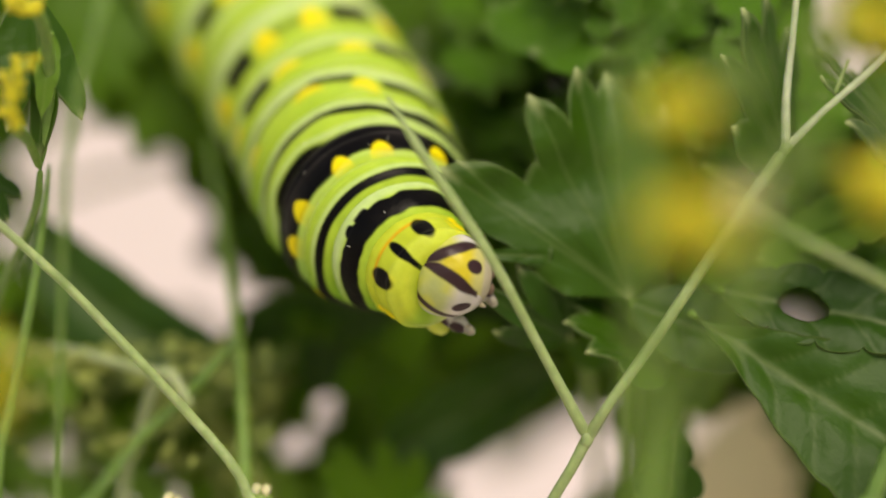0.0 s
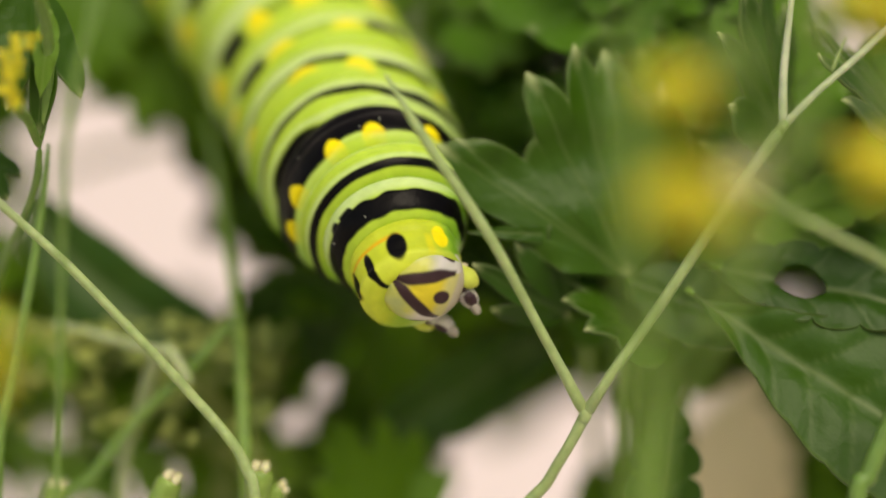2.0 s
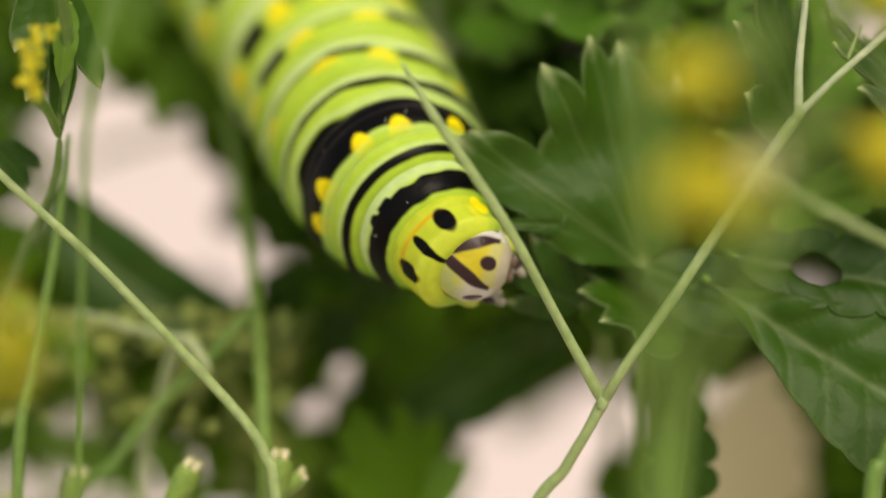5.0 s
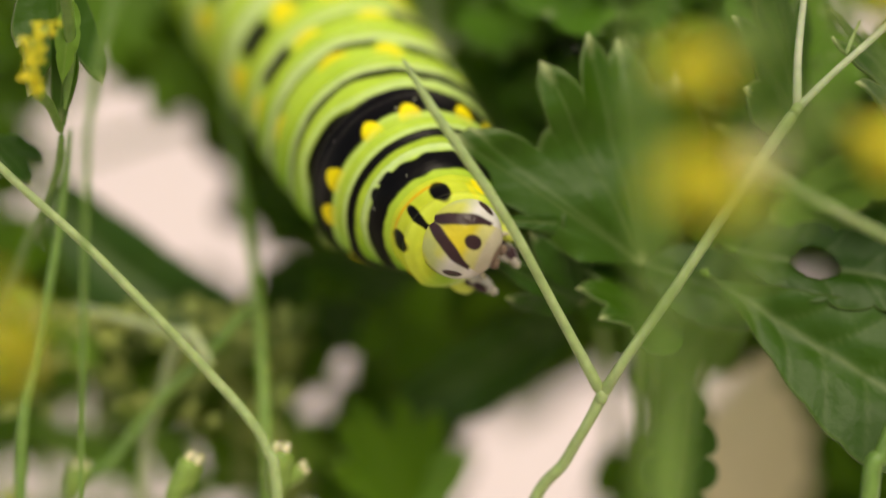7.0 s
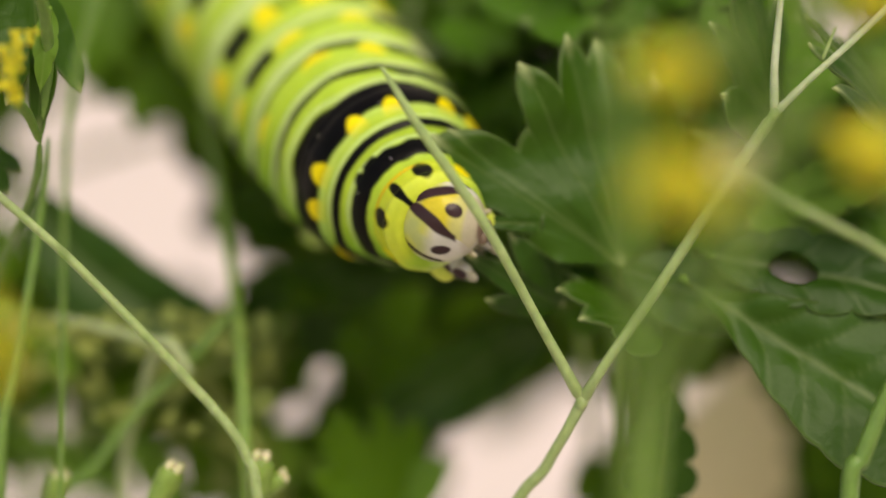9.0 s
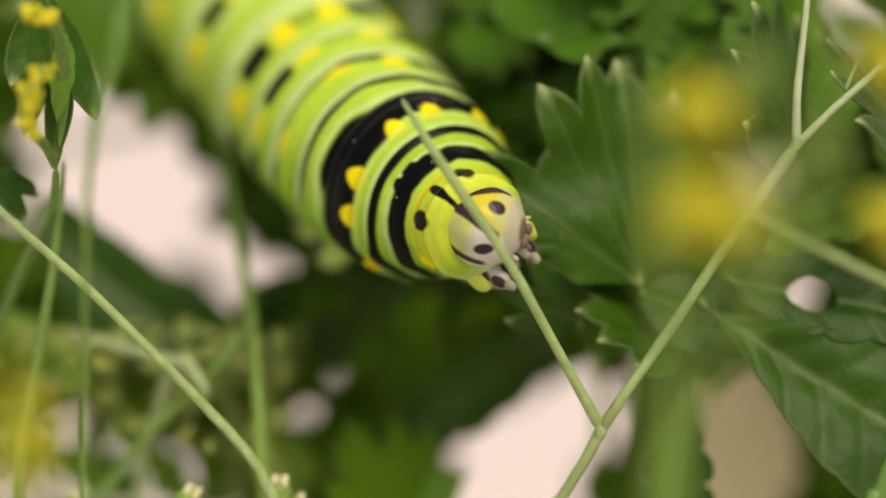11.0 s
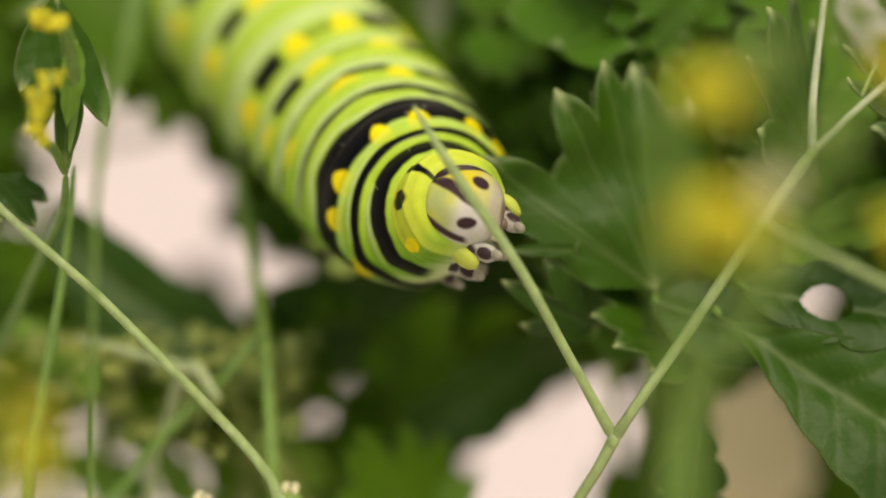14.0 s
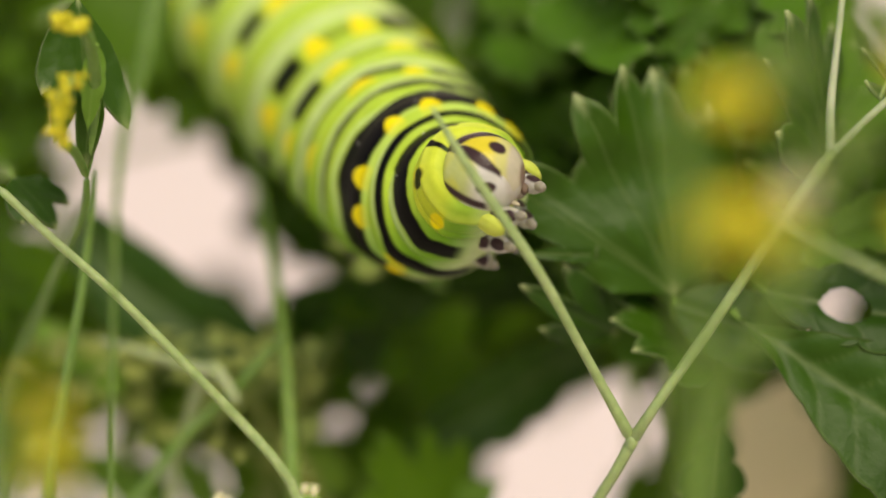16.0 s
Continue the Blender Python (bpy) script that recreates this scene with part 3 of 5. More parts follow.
tube("ray", [(-0.00271, 0.09200, 0.30740), (-0.00087, 0.09210, 0.30437), (0.00230, 0.09280, 0.29962), (0.00477, 0.09470, 0.29515), (0.00724, 0.09600, 0.29056)], [0.10 * MM, 0.24 * MM, 0.25 * MM, 0.24 * MM, 0.31 * MM], STEM_LIGHT, forked, 50, 12, 0.05, 3)
tube("ray", [(0.00724, 0.09600, 0.29056), (0.00842, 0.09500, 0.29261), (0.01086, 0.09550, 0.29596), (0.01416, 0.09500, 0.30101), (0.01687, 0.09450, 0.30498)], [0.30 * MM, 0.25 * MM, 0.27 * MM, 0.27 * MM, 0.30 * MM], STEM_LIGHT, forked, 40, 12, 0.05, 4)
tube("ray", [(0.01687, 0.09450, 0.30498), (0.01691, 0.09450, 0.30754), (0.01722, 0.09450, 0.31060), (0.01759, 0.09450, 0.31422)], [0.22 * MM, 0.19 * MM, 0.15 * MM, 0.14 * MM], STEM_DOWNY, forked, 30, 12, 0.05, 5)
tube("ray", [(0.01687, 0.09450, 0.30498), (0.01882, 0.09450, 0.30685), (0.02118, 0.09450, 0.30893), (0.02437, 0.09450, 0.31200)], [0.22 * MM, 0.18 * MM, 0.18 * MM, 0.17 * MM], STEM_DOWNY, forked, 30, 12, 0.05, 6)
tube("ray", [(0.01931, 0.09450, 0.30768), (0.01965, 0.09450, 0.30852), (0.02001, 0.09450, 0.30934)], [0.10 * MM, 0.08 * MM, 0.07 * MM], STEM_LIGHT, forked, 12, 8)

tube("node", [(0.00704, 0.09600, 0.29093), (0.00723, 0.09590, 0.29060), (0.00707, 0.09600, 0.29013)], [0.26 * MM, 0.33 * MM, 0.27 * MM], STEM_LIGHT, forked, 10, 12)
tube("node", [(0.01667, 0.09450, 0.30470), (0.01687, 0.09450, 0.30499), (0.01697, 0.09450, 0.30532)], [0.22 * MM, 0.29 * MM, 0.22 * MM], STEM_LIGHT, forked, 10, 12)

slanting = stalk_thing("leaf_stalk", "slender green leaf stalk slanting down", [(-0.02445, 0.09500, 0.30366), (-0.02193, 0.09500, 0.30120), (-0.01867, 0.09550, 0.29812), (-0.01510, 0.09600, 0.29432), (-0.01254, 0.09700, 0.29132), (-0.01083, 0.09700, 0.28932), (-0.00994, 0.09700, 0.28775), (-0.00940, 0.09700, 0.28518)],
                       [0.22 * MM, 0.22 * MM, 0.24 * MM, 0.26 * MM, 0.27 * MM, 0.28 * MM, 0.29 * MM, 0.30 * MM], STEM_LIGHT, "plant stalk", 0.01)
upright = stalk_thing("leaf_stalk", "upright leaf stalk, pale above and green below", [(-0.01423, 0.11561, 0.30701), (-0.01350, 0.11460, 0.30375), (-0.01257, 0.11175, 0.29970), (-0.01150, 0.10785, 0.29495), (-0.01097, 0.10520, 0.29074), (-0.01072, 0.10400, 0.28747), (-0.01054, 0.10400, 0.28502)],
                      [0.13 * MM, 0.32 * MM, 0.34 * MM, 0.31 * MM, 0.34 * MM, 0.38 * MM, 0.42 * MM], STEM, "plant stalk")
crossing = stalk_thing("leaf_stalk", "green leaf stalk crossing two others", [(-0.01103, 0.10400, 0.29507), (-0.01187, 0.10500, 0.29440), (-0.01410, 0.10550, 0.29195), (-0.01698, 0.10600, 0.28926), (-0.01932, 0.10600, 0.28630), (-0.02260, 0.10600, 0.28224)],
                       [0.2 * MM, 0.27 * MM, 0.3 * MM, 0.3 * MM, 0.3 * MM, 0.3 * MM], STEM_DARK, "plant stalk", -0.01)
fork_left = stalk_thing("leaf_stalk", "pale branching leaf stalk in soft focus", [(-0.01360, 0.10400, 0.29146), (-0.01527, 0.10500, 0.29323), (-0.01683, 0.10700, 0.28995), (-0.01810, 0.10800, 0.28540)],
                        [0.22 * MM, 0.41 * MM, 0.30 * MM, 0.30 * MM], STEM_PALE, "plant stalk", -0.02)
tube("ray", [(-0.01527, 0.10500, 0.29307), (-0.01823, 0.10600, 0.29379), (-0.02187, 0.10700, 0.29468)], [0.37 * MM, 0.30 * MM, 0.22 * MM], STEM_PALE, fork_left, 20)
stalk_thing("leaf_stalk", "dark green leaf stalk with pale hairs", [(-0.02050, 0.10000, 0.30445), (-0.02079, 0.10000, 0.30180), (-0.02126, 0.10000, 0.29856), (-0.02185, 0.10000, 0.29532), (-0.02256, 0.10000, 0.29178), (-0.02326, 0.10000, 0.28766)],
                         [0.10 * MM, 0.21 * MM, 0.24 * MM, 0.27 * MM, 0.30 * MM, 0.31 * MM], STEM_DARK, "plant stalk", -0.01)
stalk_thing("leaf_stalk", "soft blurred green leaf stalk", [(-0.01457, 0.08400, 0.31239), (-0.01519, 0.08400, 0.30942), (-0.01602, 0.08450, 0.30699), (-0.01657, 0.08500, 0.30453), (-0.01702, 0.08600, 0.30053), (-0.01813, 0.09000, 0.28784)],
                        [0.30 * MM, 0.31 * MM, 0.24 * MM, 0.19 * MM, 0.15 * MM, 0.15 * MM], STEM_DARK, "plant stalk", -0.01)
thick = stalk_thing("flower_stalk", "thick upright flower stalk, close and blurred", [(0.00614, 0.06600, 0.30740), (0.00649, 0.06600, 0.30410), (0.00669, 0.06600, 0.30041), (0.00697, 0.06650, 0.29610), (0.00702, 0.06700, 0.29015)],
                    [0.20 * MM, 0.33 * MM, 0.37 * MM, 0.39 * MM, 0.41 * MM], STEM)
stalk_thing("flower_stalk", "greyish flower stalk running aslant", [(0.01252, 0.08400, 0.30250), (0.01492, 0.08500, 0.30103), (0.01763, 0.08600, 0.29965), (0.02091, 0.08700, 0.29785), (0.02374, 0.08800, 0.29484)],
                         [0.12 * MM, 0.16 * MM, 0.18 * MM, 0.20 * MM, 0.26 * MM], STEM_LIGHT, "flower stalk", 0.02)
stalk_thing("leaf_stalk", "dark green stalk at the edge of a leaf", [(0.02319, 0.09200, 0.29353), (0.02184, 0.09200, 0.29109), (0.02062, 0.09200, 0.28811), (0.01994, 0.09200, 0.28594)],
                     [0.30 * MM, 0.37 * MM, 0.44 * MM, 0.44 * MM], STEM_DARK, "plant stalk")
stalk_thing("leaf_stalk", "green stalk among the leaves in soft focus", [(0.00580, 0.11200, 0.31718), (0.00844, 0.11200, 0.31421), (0.01108, 0.11200, 0.31092), (0.01329, 0.11400, 0.30473), (0.01446, 0.11800, 0.29448), (0.01488, 0.12000, 0.28378)],
                        [0.37 * MM, 0.41 * MM, 0.37 * MM, 0.37 * MM, 0.37 * MM, 0.37 * MM], STEM, "plant stalk")


def umbel(label, root, heads, stem_pts, seed):
    """A flower head: rays from one node, each ending in a cluster of yellow florets or green buds."""
    t = stalk_thing("flower_umbel", label, [root, *stem_pts], [0.24 * MM] * (1 + len(stem_pts)), STEM, "flower", group="yellow flower heads")
    for i, (c, r, mat) in enumerate(heads):
        mid = Vector(root).lerp(Vector(c), 0.55) + Vector((0, 0, 0.0006))
        tube("ray", [root, tuple(mid), c], [0.16 * MM, 0.14 * MM, 0.16 * MM], STEM, t, 12, 8)
        floret_cluster(t, c, r * MM, 34, seed + i, mat)
    return t


umbel_near = umbel("blurred yellow flower head on a green stalk", (0.00983, 0.06600, 0.29769), [((0.00781, 0.06300, 0.30113), 1.25, FLOWER), ((0.00879, 0.06300, 0.30061), 1.0, FLOWER), ((0.01003, 0.06600, 0.29983), 1.04, BUD), ((0.01073, 0.06800, 0.30182), 0.78, BUD_TIP)], [(0.00800, 0.06680, 0.29660), (0.00715, 0.06690, 0.29380), (0.00705, 0.06800, 0.29020)], 11)
umbel_side = umbel("blurred greenish-yellow flower head", (0.01241, 0.06900, 0.30033), [((0.01033, 0.06800, 0.30583), 1.17, BUD), ((0.00789, 0.06600, 0.30459), 1.3, FLOWER), ((0.01284, 0.06800, 0.30312), 1.04, BUD), ((0.01404, 0.07000, 0.30765), 1.17, BUD)], [(0.01152, 0.07100, 0.29835), (0.01013, 0.07200, 0.29557), (0.00873, 0.07300, 0.29314), (0.00830, 0.07400, 0.28934)], 31)
umbel("yellow flower head at the plant's edge", (0.01815, 0.07200, 0.29833), [((0.01583, 0.07000, 0.30219), 1.43, FLOWER), ((0.01569, 0.07000, 0.30816), 1.43, FLOWER), ((0.01682, 0.07000, 0.30517), 1.04, BUD)], [(0.01862, 0.07300, 0.29443), (0.01909, 0.07400, 0.29000)], 51)
umbel("soft yellow flower head", (-0.01757, 0.06600, 0.29380), [((-0.01519, 0.06400, 0.29625), 0.75, FLOWER), ((-0.01542, 0.06400, 0.29484), 0.85, FLOWER), ((-0.01591, 0.06400, 0.29757), 0.5, FLOWER)], [(-0.01803, 0.06700, 0.29094)], 71)

# yellow curl and leaf bits beside the wall
left_flower = stalk_thing("flower_stalk", "small stalk with a curled yellow flower and leaf scraps", [(-0.02034, 0.09700, 0.30403), (-0.02111, 0.09900, 0.30178), (-0.02401, 0.10400, 0.29758), (-0.02748, 0.10800, 0.28985)], [0.16 * MM, 0.2 * MM, 0.24 * MM, 0.3 * MM], STEM_DARK, "flower")
for k, (c, r) in enumerate((((-0.01929, 0.09000, 0.30888), 0.42), ((-0.01974, 0.08960, 0.30863), 0.58), ((-0.02007, 0.08920, 0.30796), 0.66), ((-0.02018, 0.08900, 0.30715), 0.66), ((-0.02017, 0.08920, 0.30638), 0.66), ((-0.01994, 0.08980, 0.30584), 0.5))):
    floret_cluster(left_flower, c, r * MM, 13, 90 + k)
tube("ray", [(-0.01951, 0.09100, 0.30903), (-0.02020, 0.09000, 0.30798), (-0.02030, 0.09000, 0.30665), (-0.02014, 0.09000, 0.30580)], [0.16 * MM, 0.2 * MM, 0.2 * MM, 0.24 * MM], STEM_DARK, left_flower, 16)
tube("ray", [(-0.02014, 0.09000, 0.30580), (-0.02032, 0.09400, 0.30529), (-0.02034, 0.09700, 0.30403)], [0.3 * MM, 0.25 * MM, 0.2 * MM], STEM_DARK, left_flower, 12)
floret_cluster(left_flower, (-0.01972, 0.09000, 0.31148), 0.9 * MM, 26, 5)
tube("ray", [(-0.01972, 0.09000, 0.31148), (-0.01921, 0.09200, 0.31086), (-0.01947, 0.09500, 0.30814), (-0.02034, 0.09700, 0.30403)], [0.2 * MM, 0.3 * MM, 0.3 * MM, 0.16 * MM], STEM_DARK, left_flower, 16)

# buds low among the stalks
for k, (b, tp, r) in enumerate((((-0.01530, 0.09900, 0.28450), (-0.01400, 0.09900, 0.28694), 0.70), ((-0.00974, 0.09900, 0.28487), (-0.00939, 0.09900, 0.28744), 0.7), ((-0.01008, 0.09950, 0.28509), (-0.00832, 0.09950, 0.28640), 0.5),
                                ((-0.02135, 0.10300, 0.28426), (-0.02075, 0.10300, 0.28608), 0.6), ((0.02546, 0.10100, 0.29170), (0.02219, 0.10100, 0.29277), 0.42), ((-0.01796, 0.12600, 0.28408), (-0.01603, 0.12600, 0.28668), 0.85),
                                ((-0.02665, 0.12500, 0.28679), (-0.02573, 0.12500, 0.28899), 0.9), ((-0.02350, 0.12200, 0.28495), (-0.02278, 0.12200, 0.28746), 0.85), ((-0.02673, 0.12200, 0.28926), (-0.02763, 0.12200, 0.29105), 0.8))):
    t = stalk_thing("bud_stalk", "small green flower bud with pale tips on a short stalk", [b, (b[0], b[1] + 0.003, b[2] - 0.01)], [0.24 * MM, 0.26 * MM], STEM, "flower bud", group="green buds")
    bud(t, b, tp, r * MM)


# ---- parsley leaves ----


def parsley(label, base_x, base_y, top, group="parsley plants"):
    """A plant with one upright main stem, to which leaves are joined by their own stalks."""
    t = thing("parsley_plant", (base_x, base_y, 0.0), label, "plant", group)
    tube("main_stem", [(base_x, base_y, -0.002), (base_x + 0.003, base_y, top * 0.5), (base_x, base_y, top)], [1.6 * MM, 1.4 * MM, 0.8 * MM], STEM_DARK, t, 30, 12, 0.04)
    return t


def join(t, base, seed, radius=0.45, drop=0.03):
    """The stalk of one leaf, from the main stem to the blade's base."""
    x, y, _ = t.matrix_basis.translation
    b = Vector(base)
    low = max(0.02, b.z - drop - (0.5 * abs(b.x - x) + 0.3 * abs(b.y - y)) * drop / 0.03)
    mid = Vector((b.x * 0.5 + x * 0.5, b.y * 0.45 + y * 0.55 + 0.004, (b.z + low) / 2 + 0.002))
    tube("petiole", [(x, y, low), tuple(mid), tuple(b)], [radius * 1.4 * MM, radius * 1.1 * MM, radius * MM * 0.8], STEM, t, 16, 8, seed=seed)


plants = [parsley("bushy flat-leaf parsley plant with toothed green leaves", *v) for v in ((-0.0520, 0.180, 0.33), (-0.0065, 0.180, 0.30), (0.0185, 0.178, 0.30), (0.0415, 0.178, 0.33), (-0.0400, 0.185, 0.31), (-0.0230, 0.190, 0.29), (0.0620, 0.188, 0.31), (0.0760, 0.190, 0.31), (-0.0690, 0.190, 0.31))]


def add_leaf(plant, me, base, tip, face, mat=None, stalk=0.03, name="leaf"):
    ob = leaf_part(me, base, tip, face, plant, mat or LEAF, name)
    if stalk:
        join(plant, base, len(plant.children), drop=stalk)
    return ob


def span(base, tip):
    return (Vector(tip) - Vector(base)).length


def lobed(plant, base, tip, face, lobes, seed, cup=0.12, wave=0.05, mat=None, stalk=0.03, arc=240, rings=16):
    return add_leaf(plant, palmate(span(base, tip), lobes, cup, wave, seed, rings, arc), base, tip, face, mat, stalk)


def long_leaf(plant, base, tip, face, half, teeth, seed, cup=0.1, wave=0.05, mat=None, stalk=0.03, lobing=0.16, hole=None, point=0.8, bend=0.0):
    return add_leaf(plant, blade(span(base, tip), half * MM, teeth, cup, wave, seed, 90 if hole else 60, 48 if hole else 32, point, lobing, hole, bend), base, tip, face, mat, stalk)


# the leaf being eaten: rounded lobes that reach past the thin stalk
eaten = [
    lobed(plants[2], (0.00998, 0.10150, 0.29734), (0.00496, 0.09850, 0.30757), (0.0, -0.92, 0.35), [(-28.5, 1.03, 0.13, 0.5), (-25, 0.97, 0.12, 0.5), (-22, 0.72, 0.2), (0, 1.0, 0.10, 0.55), (-6, 0.76, 0.22), (13.5, 1.04, 0.10, 0.55), (23, 0.98, 0.11, 0.5), (14, 0.85, 0.26), (38, 0.85, 0.2)], 101, 0.14, 0.16),
    lobed(plants[2], (0.01201, 0.10300, 0.29396), (0.00738, 0.09950, 0.29710), (-0.1, -0.6, 0.8), [(-40, 0.8, 0.2, 0.3), (-18, 0.9, 0.16, 0.4), (0, 1.0, 0.14, 0.5), (20, 0.98, 0.14, 0.5), (42, 0.85, 0.16, 0.4), (5, 0.8, 0.4)], 104, 0.2, 0.08, None, 0.002),
    long_leaf(plants[2], (0.00717, 0.10100, 0.29938), (0.00224, 0.09750, 0.30003), (0.1, -0.95, 0.2), 0.45, 3, 114, 0.3, 0.05, LEAF),
    lobed(plants[2], (0.00682, 0.10250, 0.29520), (0.00293, 0.09850, 0.29829), (0.0, -1.0, -0.1), [(-30, 0.7, 0.12), (-10, 1.0, 0.10), (12, 0.85, 0.12), (35, 0.9, 0.13)], 116, 0.2, 0.1, stalk=0.002),
]
lobed(plants[2], (0.01291, 0.10800, 0.29908), (0.01003, 0.10450, 0.30895), (0.2, -0.9, 0.35), [(-14, 1.0, 0.11), (2, 1.0, 0.14), (22, 0.95, 0.15), (42, 0.8, 0.14)], 103, 0.15, 0.06, None, 0.002)
lobed(plants[2], (0.01836, 0.10123, 0.30330), (0.01609, 0.09741, 0.31208), (0.1, -0.55, 0.8), [(-40, 0.7, 0.15), (-18, 0.9, 0.13), (0, 1.0, 0.13), (14, 1.02, 0.13), (34, 0.85, 0.14)], 105, 0.1, 0.07, None, 0.002)
lobed(plants[3], (0.02504, 0.09932, 0.30237), (0.02013, 0.09550, 0.30902), (0.1, -0.55, 0.8), [(-45, 0.75, 0.17), (-22, 0.95, 0.14), (0, 1.0, 0.14), (20, 1.05, 0.14), (44, 0.9, 0.15)], 106, 0.1, 0.07)
lobed(plants[3], (0.02215, 0.10505, 0.29910), (0.01493, 0.10218, 0.30515), (0.1, -0.55, 0.8), [(-40, 0.8, 0.15), (-18, 0.9, 0.13), (0, 1.0, 0.13), (24, 0.9, 0.14), (50, 0.8, 0.15)], 117, 0.12, 0.07, LEAF_PALE, 0.002)
# the broad leaf low down, with its midrib aslant
long_leaf(plants[2], (0.00997, 0.10070, 0.29706), (0.01789, 0.10022, 0.29413), (-0.25, -0.8, 0.5), 2.3, 5, 107, 0.04, 0.03, stalk=0.002, lobing=0.06)
long_leaf(plants[2], (0.01291, 0.09828, 0.29656), (0.02856, 0.09545, 0.28626), (-0.2, -0.85, 0.5), 4.15, 7, 126, 0.02, 0.02, stalk=0.002, lobing=0.05, point=1.6)
long_leaf(plants[2], (0.01449, 0.09917, 0.29784), (0.02736, 0.09823, 0.29535), (-0.1, -0.85, 0.5), 2.3, 5, 108, 0.03, 0.02, stalk=0.002, hole=(0.32, 0.0, 0.105, 0.42))
long_leaf(plants[2], (0.01823, 0.10218, 0.30033), (0.02705, 0.10027, 0.30387), (-0.1, -0.7, 0.7), 2.2, 5, 118, 0.1, 0.06, LEAF_PALE, 0.002)
long_leaf(plants[2], (0.01139, 0.10150, 0.28299), (0.01230, 0.10040, 0.29122), (0.15, -0.9, 0.35), 1.9, 4, 109, 0.05, 0.03, lobing=0.35)
# broad leaves under the caterpillar, turned off the sun to deepen its shade
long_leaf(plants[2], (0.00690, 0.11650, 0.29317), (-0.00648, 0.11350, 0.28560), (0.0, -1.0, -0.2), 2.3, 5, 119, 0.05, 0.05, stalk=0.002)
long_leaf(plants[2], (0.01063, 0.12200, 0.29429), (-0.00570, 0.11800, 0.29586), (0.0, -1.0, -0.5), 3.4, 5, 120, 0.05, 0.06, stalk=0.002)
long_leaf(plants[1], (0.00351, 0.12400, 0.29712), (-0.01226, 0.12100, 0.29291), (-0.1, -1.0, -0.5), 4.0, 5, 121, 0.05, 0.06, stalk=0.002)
lobed(plants[1], (-0.00275, 0.11100, 0.28238), (-0.00591, 0.10900, 0.28880), (0.0, -0.8, 0.6), [(-30, 0.8, 0.13), (-10, 0.95, 0.11), (0, 1.0, 0.12), (22, 0.9, 0.14), (45, 0.8, 0.15)], 122, 0.1, 0.08, LEAF_FAR, False)
long_leaf(plants[1], (-0.00442, 0.11200, 0.28189), (0.00052, 0.11000, 0.28610), (0.1, -0.8, 0.6), 1.9, 3, 123, 0.1, 0.05, LEAF_PALE, False)
# dark leaf whose edge bounds the bright gap on the wall's side
long_leaf(plants[0], (-0.02518, 0.11650, 0.30175), (-0.00962, 0.11500, 0.29231), (0.0, -1.0, 0.15), 2.7, 4, 124, 0.0, 0.03, lobing=0.04, bend=0.13)
for k, (b, tp) in enumerate((((-0.02257, 0.11900, 0.31685), (-0.02108, 0.11700, 0.30882)), ((-0.01732, 0.12150, 0.31506), (-0.01877, 0.11850, 0.30625)), ((-0.02061, 0.12300, 0.31670), (-0.02063, 0.12100, 0.31144)), ((-0.01386, 0.12100, 0.31179), (-0.01514, 0.11900, 0.30547)))):
    lobed(plants[0], b, tp, (0.1, -0.9, 0.35), [(-34, 0.8, 0.13, 0.4), (-15, 0.95, 0.11, 0.5), (0, 1.0, 0.11, 0.55), (17, 0.9, 0.12, 0.5), (36, 0.75, 0.14, 0.4), (0, 0.7, 0.3)], 170 + k, 0.15, 0.07, LEAF_FAR, 0.004, 120, 10)
lobed(plants[0], (-0.02047, 0.09600, 0.31303), (-0.01947, 0.09500, 0.30478), (0.5, -0.8, 0.2), [(-16, 0.8, 0.12), (0, 1.0, 0.09), (14, 0.85, 0.10), (26, 0.6, 0.1)], 110, 0.15, 0.1, None, 0.002)
long_leaf(plants[0], (-0.01926, 0.09450, 0.31060), (-0.01971, 0.09400, 0.30639), (0.2, -0.9, 0.2), 0.6, 3, 111, 0.2, 0.06, LEAF_PALE, 0.002)
lobed(plants[0], (-0.02461, 0.09900, 0.30411), (-0.02211, 0.09800, 0.30199), (0.1, -0.6, 0.8), [(-30, 0.9, 0.2), (0, 1.0, 0.2), (30, 0.8, 0.2)], 112, 0.2, 0.1, None, 0.002)
# broad beige blade added before the wall, filling the low gap
long_leaf(plants[3], (0.03175, 0.20500, 0.25901), (0.03167, 0.19000, 0.28971), (0.1, -0.75, 0.65), 13.0, 3, 125, 0.05, 0.05, BEIGE)

# pale leaves low on the near side of the gap
for k, (b, tp, hw) in enumerate((((-0.01661, 0.11900, 0.29127), (-0.02439, 0.11600, 0.29320), 1.0), ((-0.01941, 0.11900, 0.28286), (-0.02644, 0.11600, 0.28774), 1.3), ((-0.00964, 0.12400, 0.28908), (-0.01618, 0.12100, 0.28578), 1.5), ((-0.01578, 0.11800, 0.28197), (-0.02079, 0.11500, 0.28920), 1.2), ((-0.00848, 0.11800, 0.28405), (-0.01312, 0.11600, 0.28876), 1.3),
                                 ((-0.00082, 0.11600, 0.28330), (-0.00745, 0.11300, 0.28606), 1.6), ((-0.02176, 0.11300, 0.29072), (-0.02661, 0.11100, 0.29611), 1.1), ((-0.02099, 0.11800, 0.29586), (-0.02452, 0.11500, 0.29902), 1.2), ((-0.00589, 0.12200, 0.29285), (-0.01004, 0.12000, 0.29438), 1.1))):
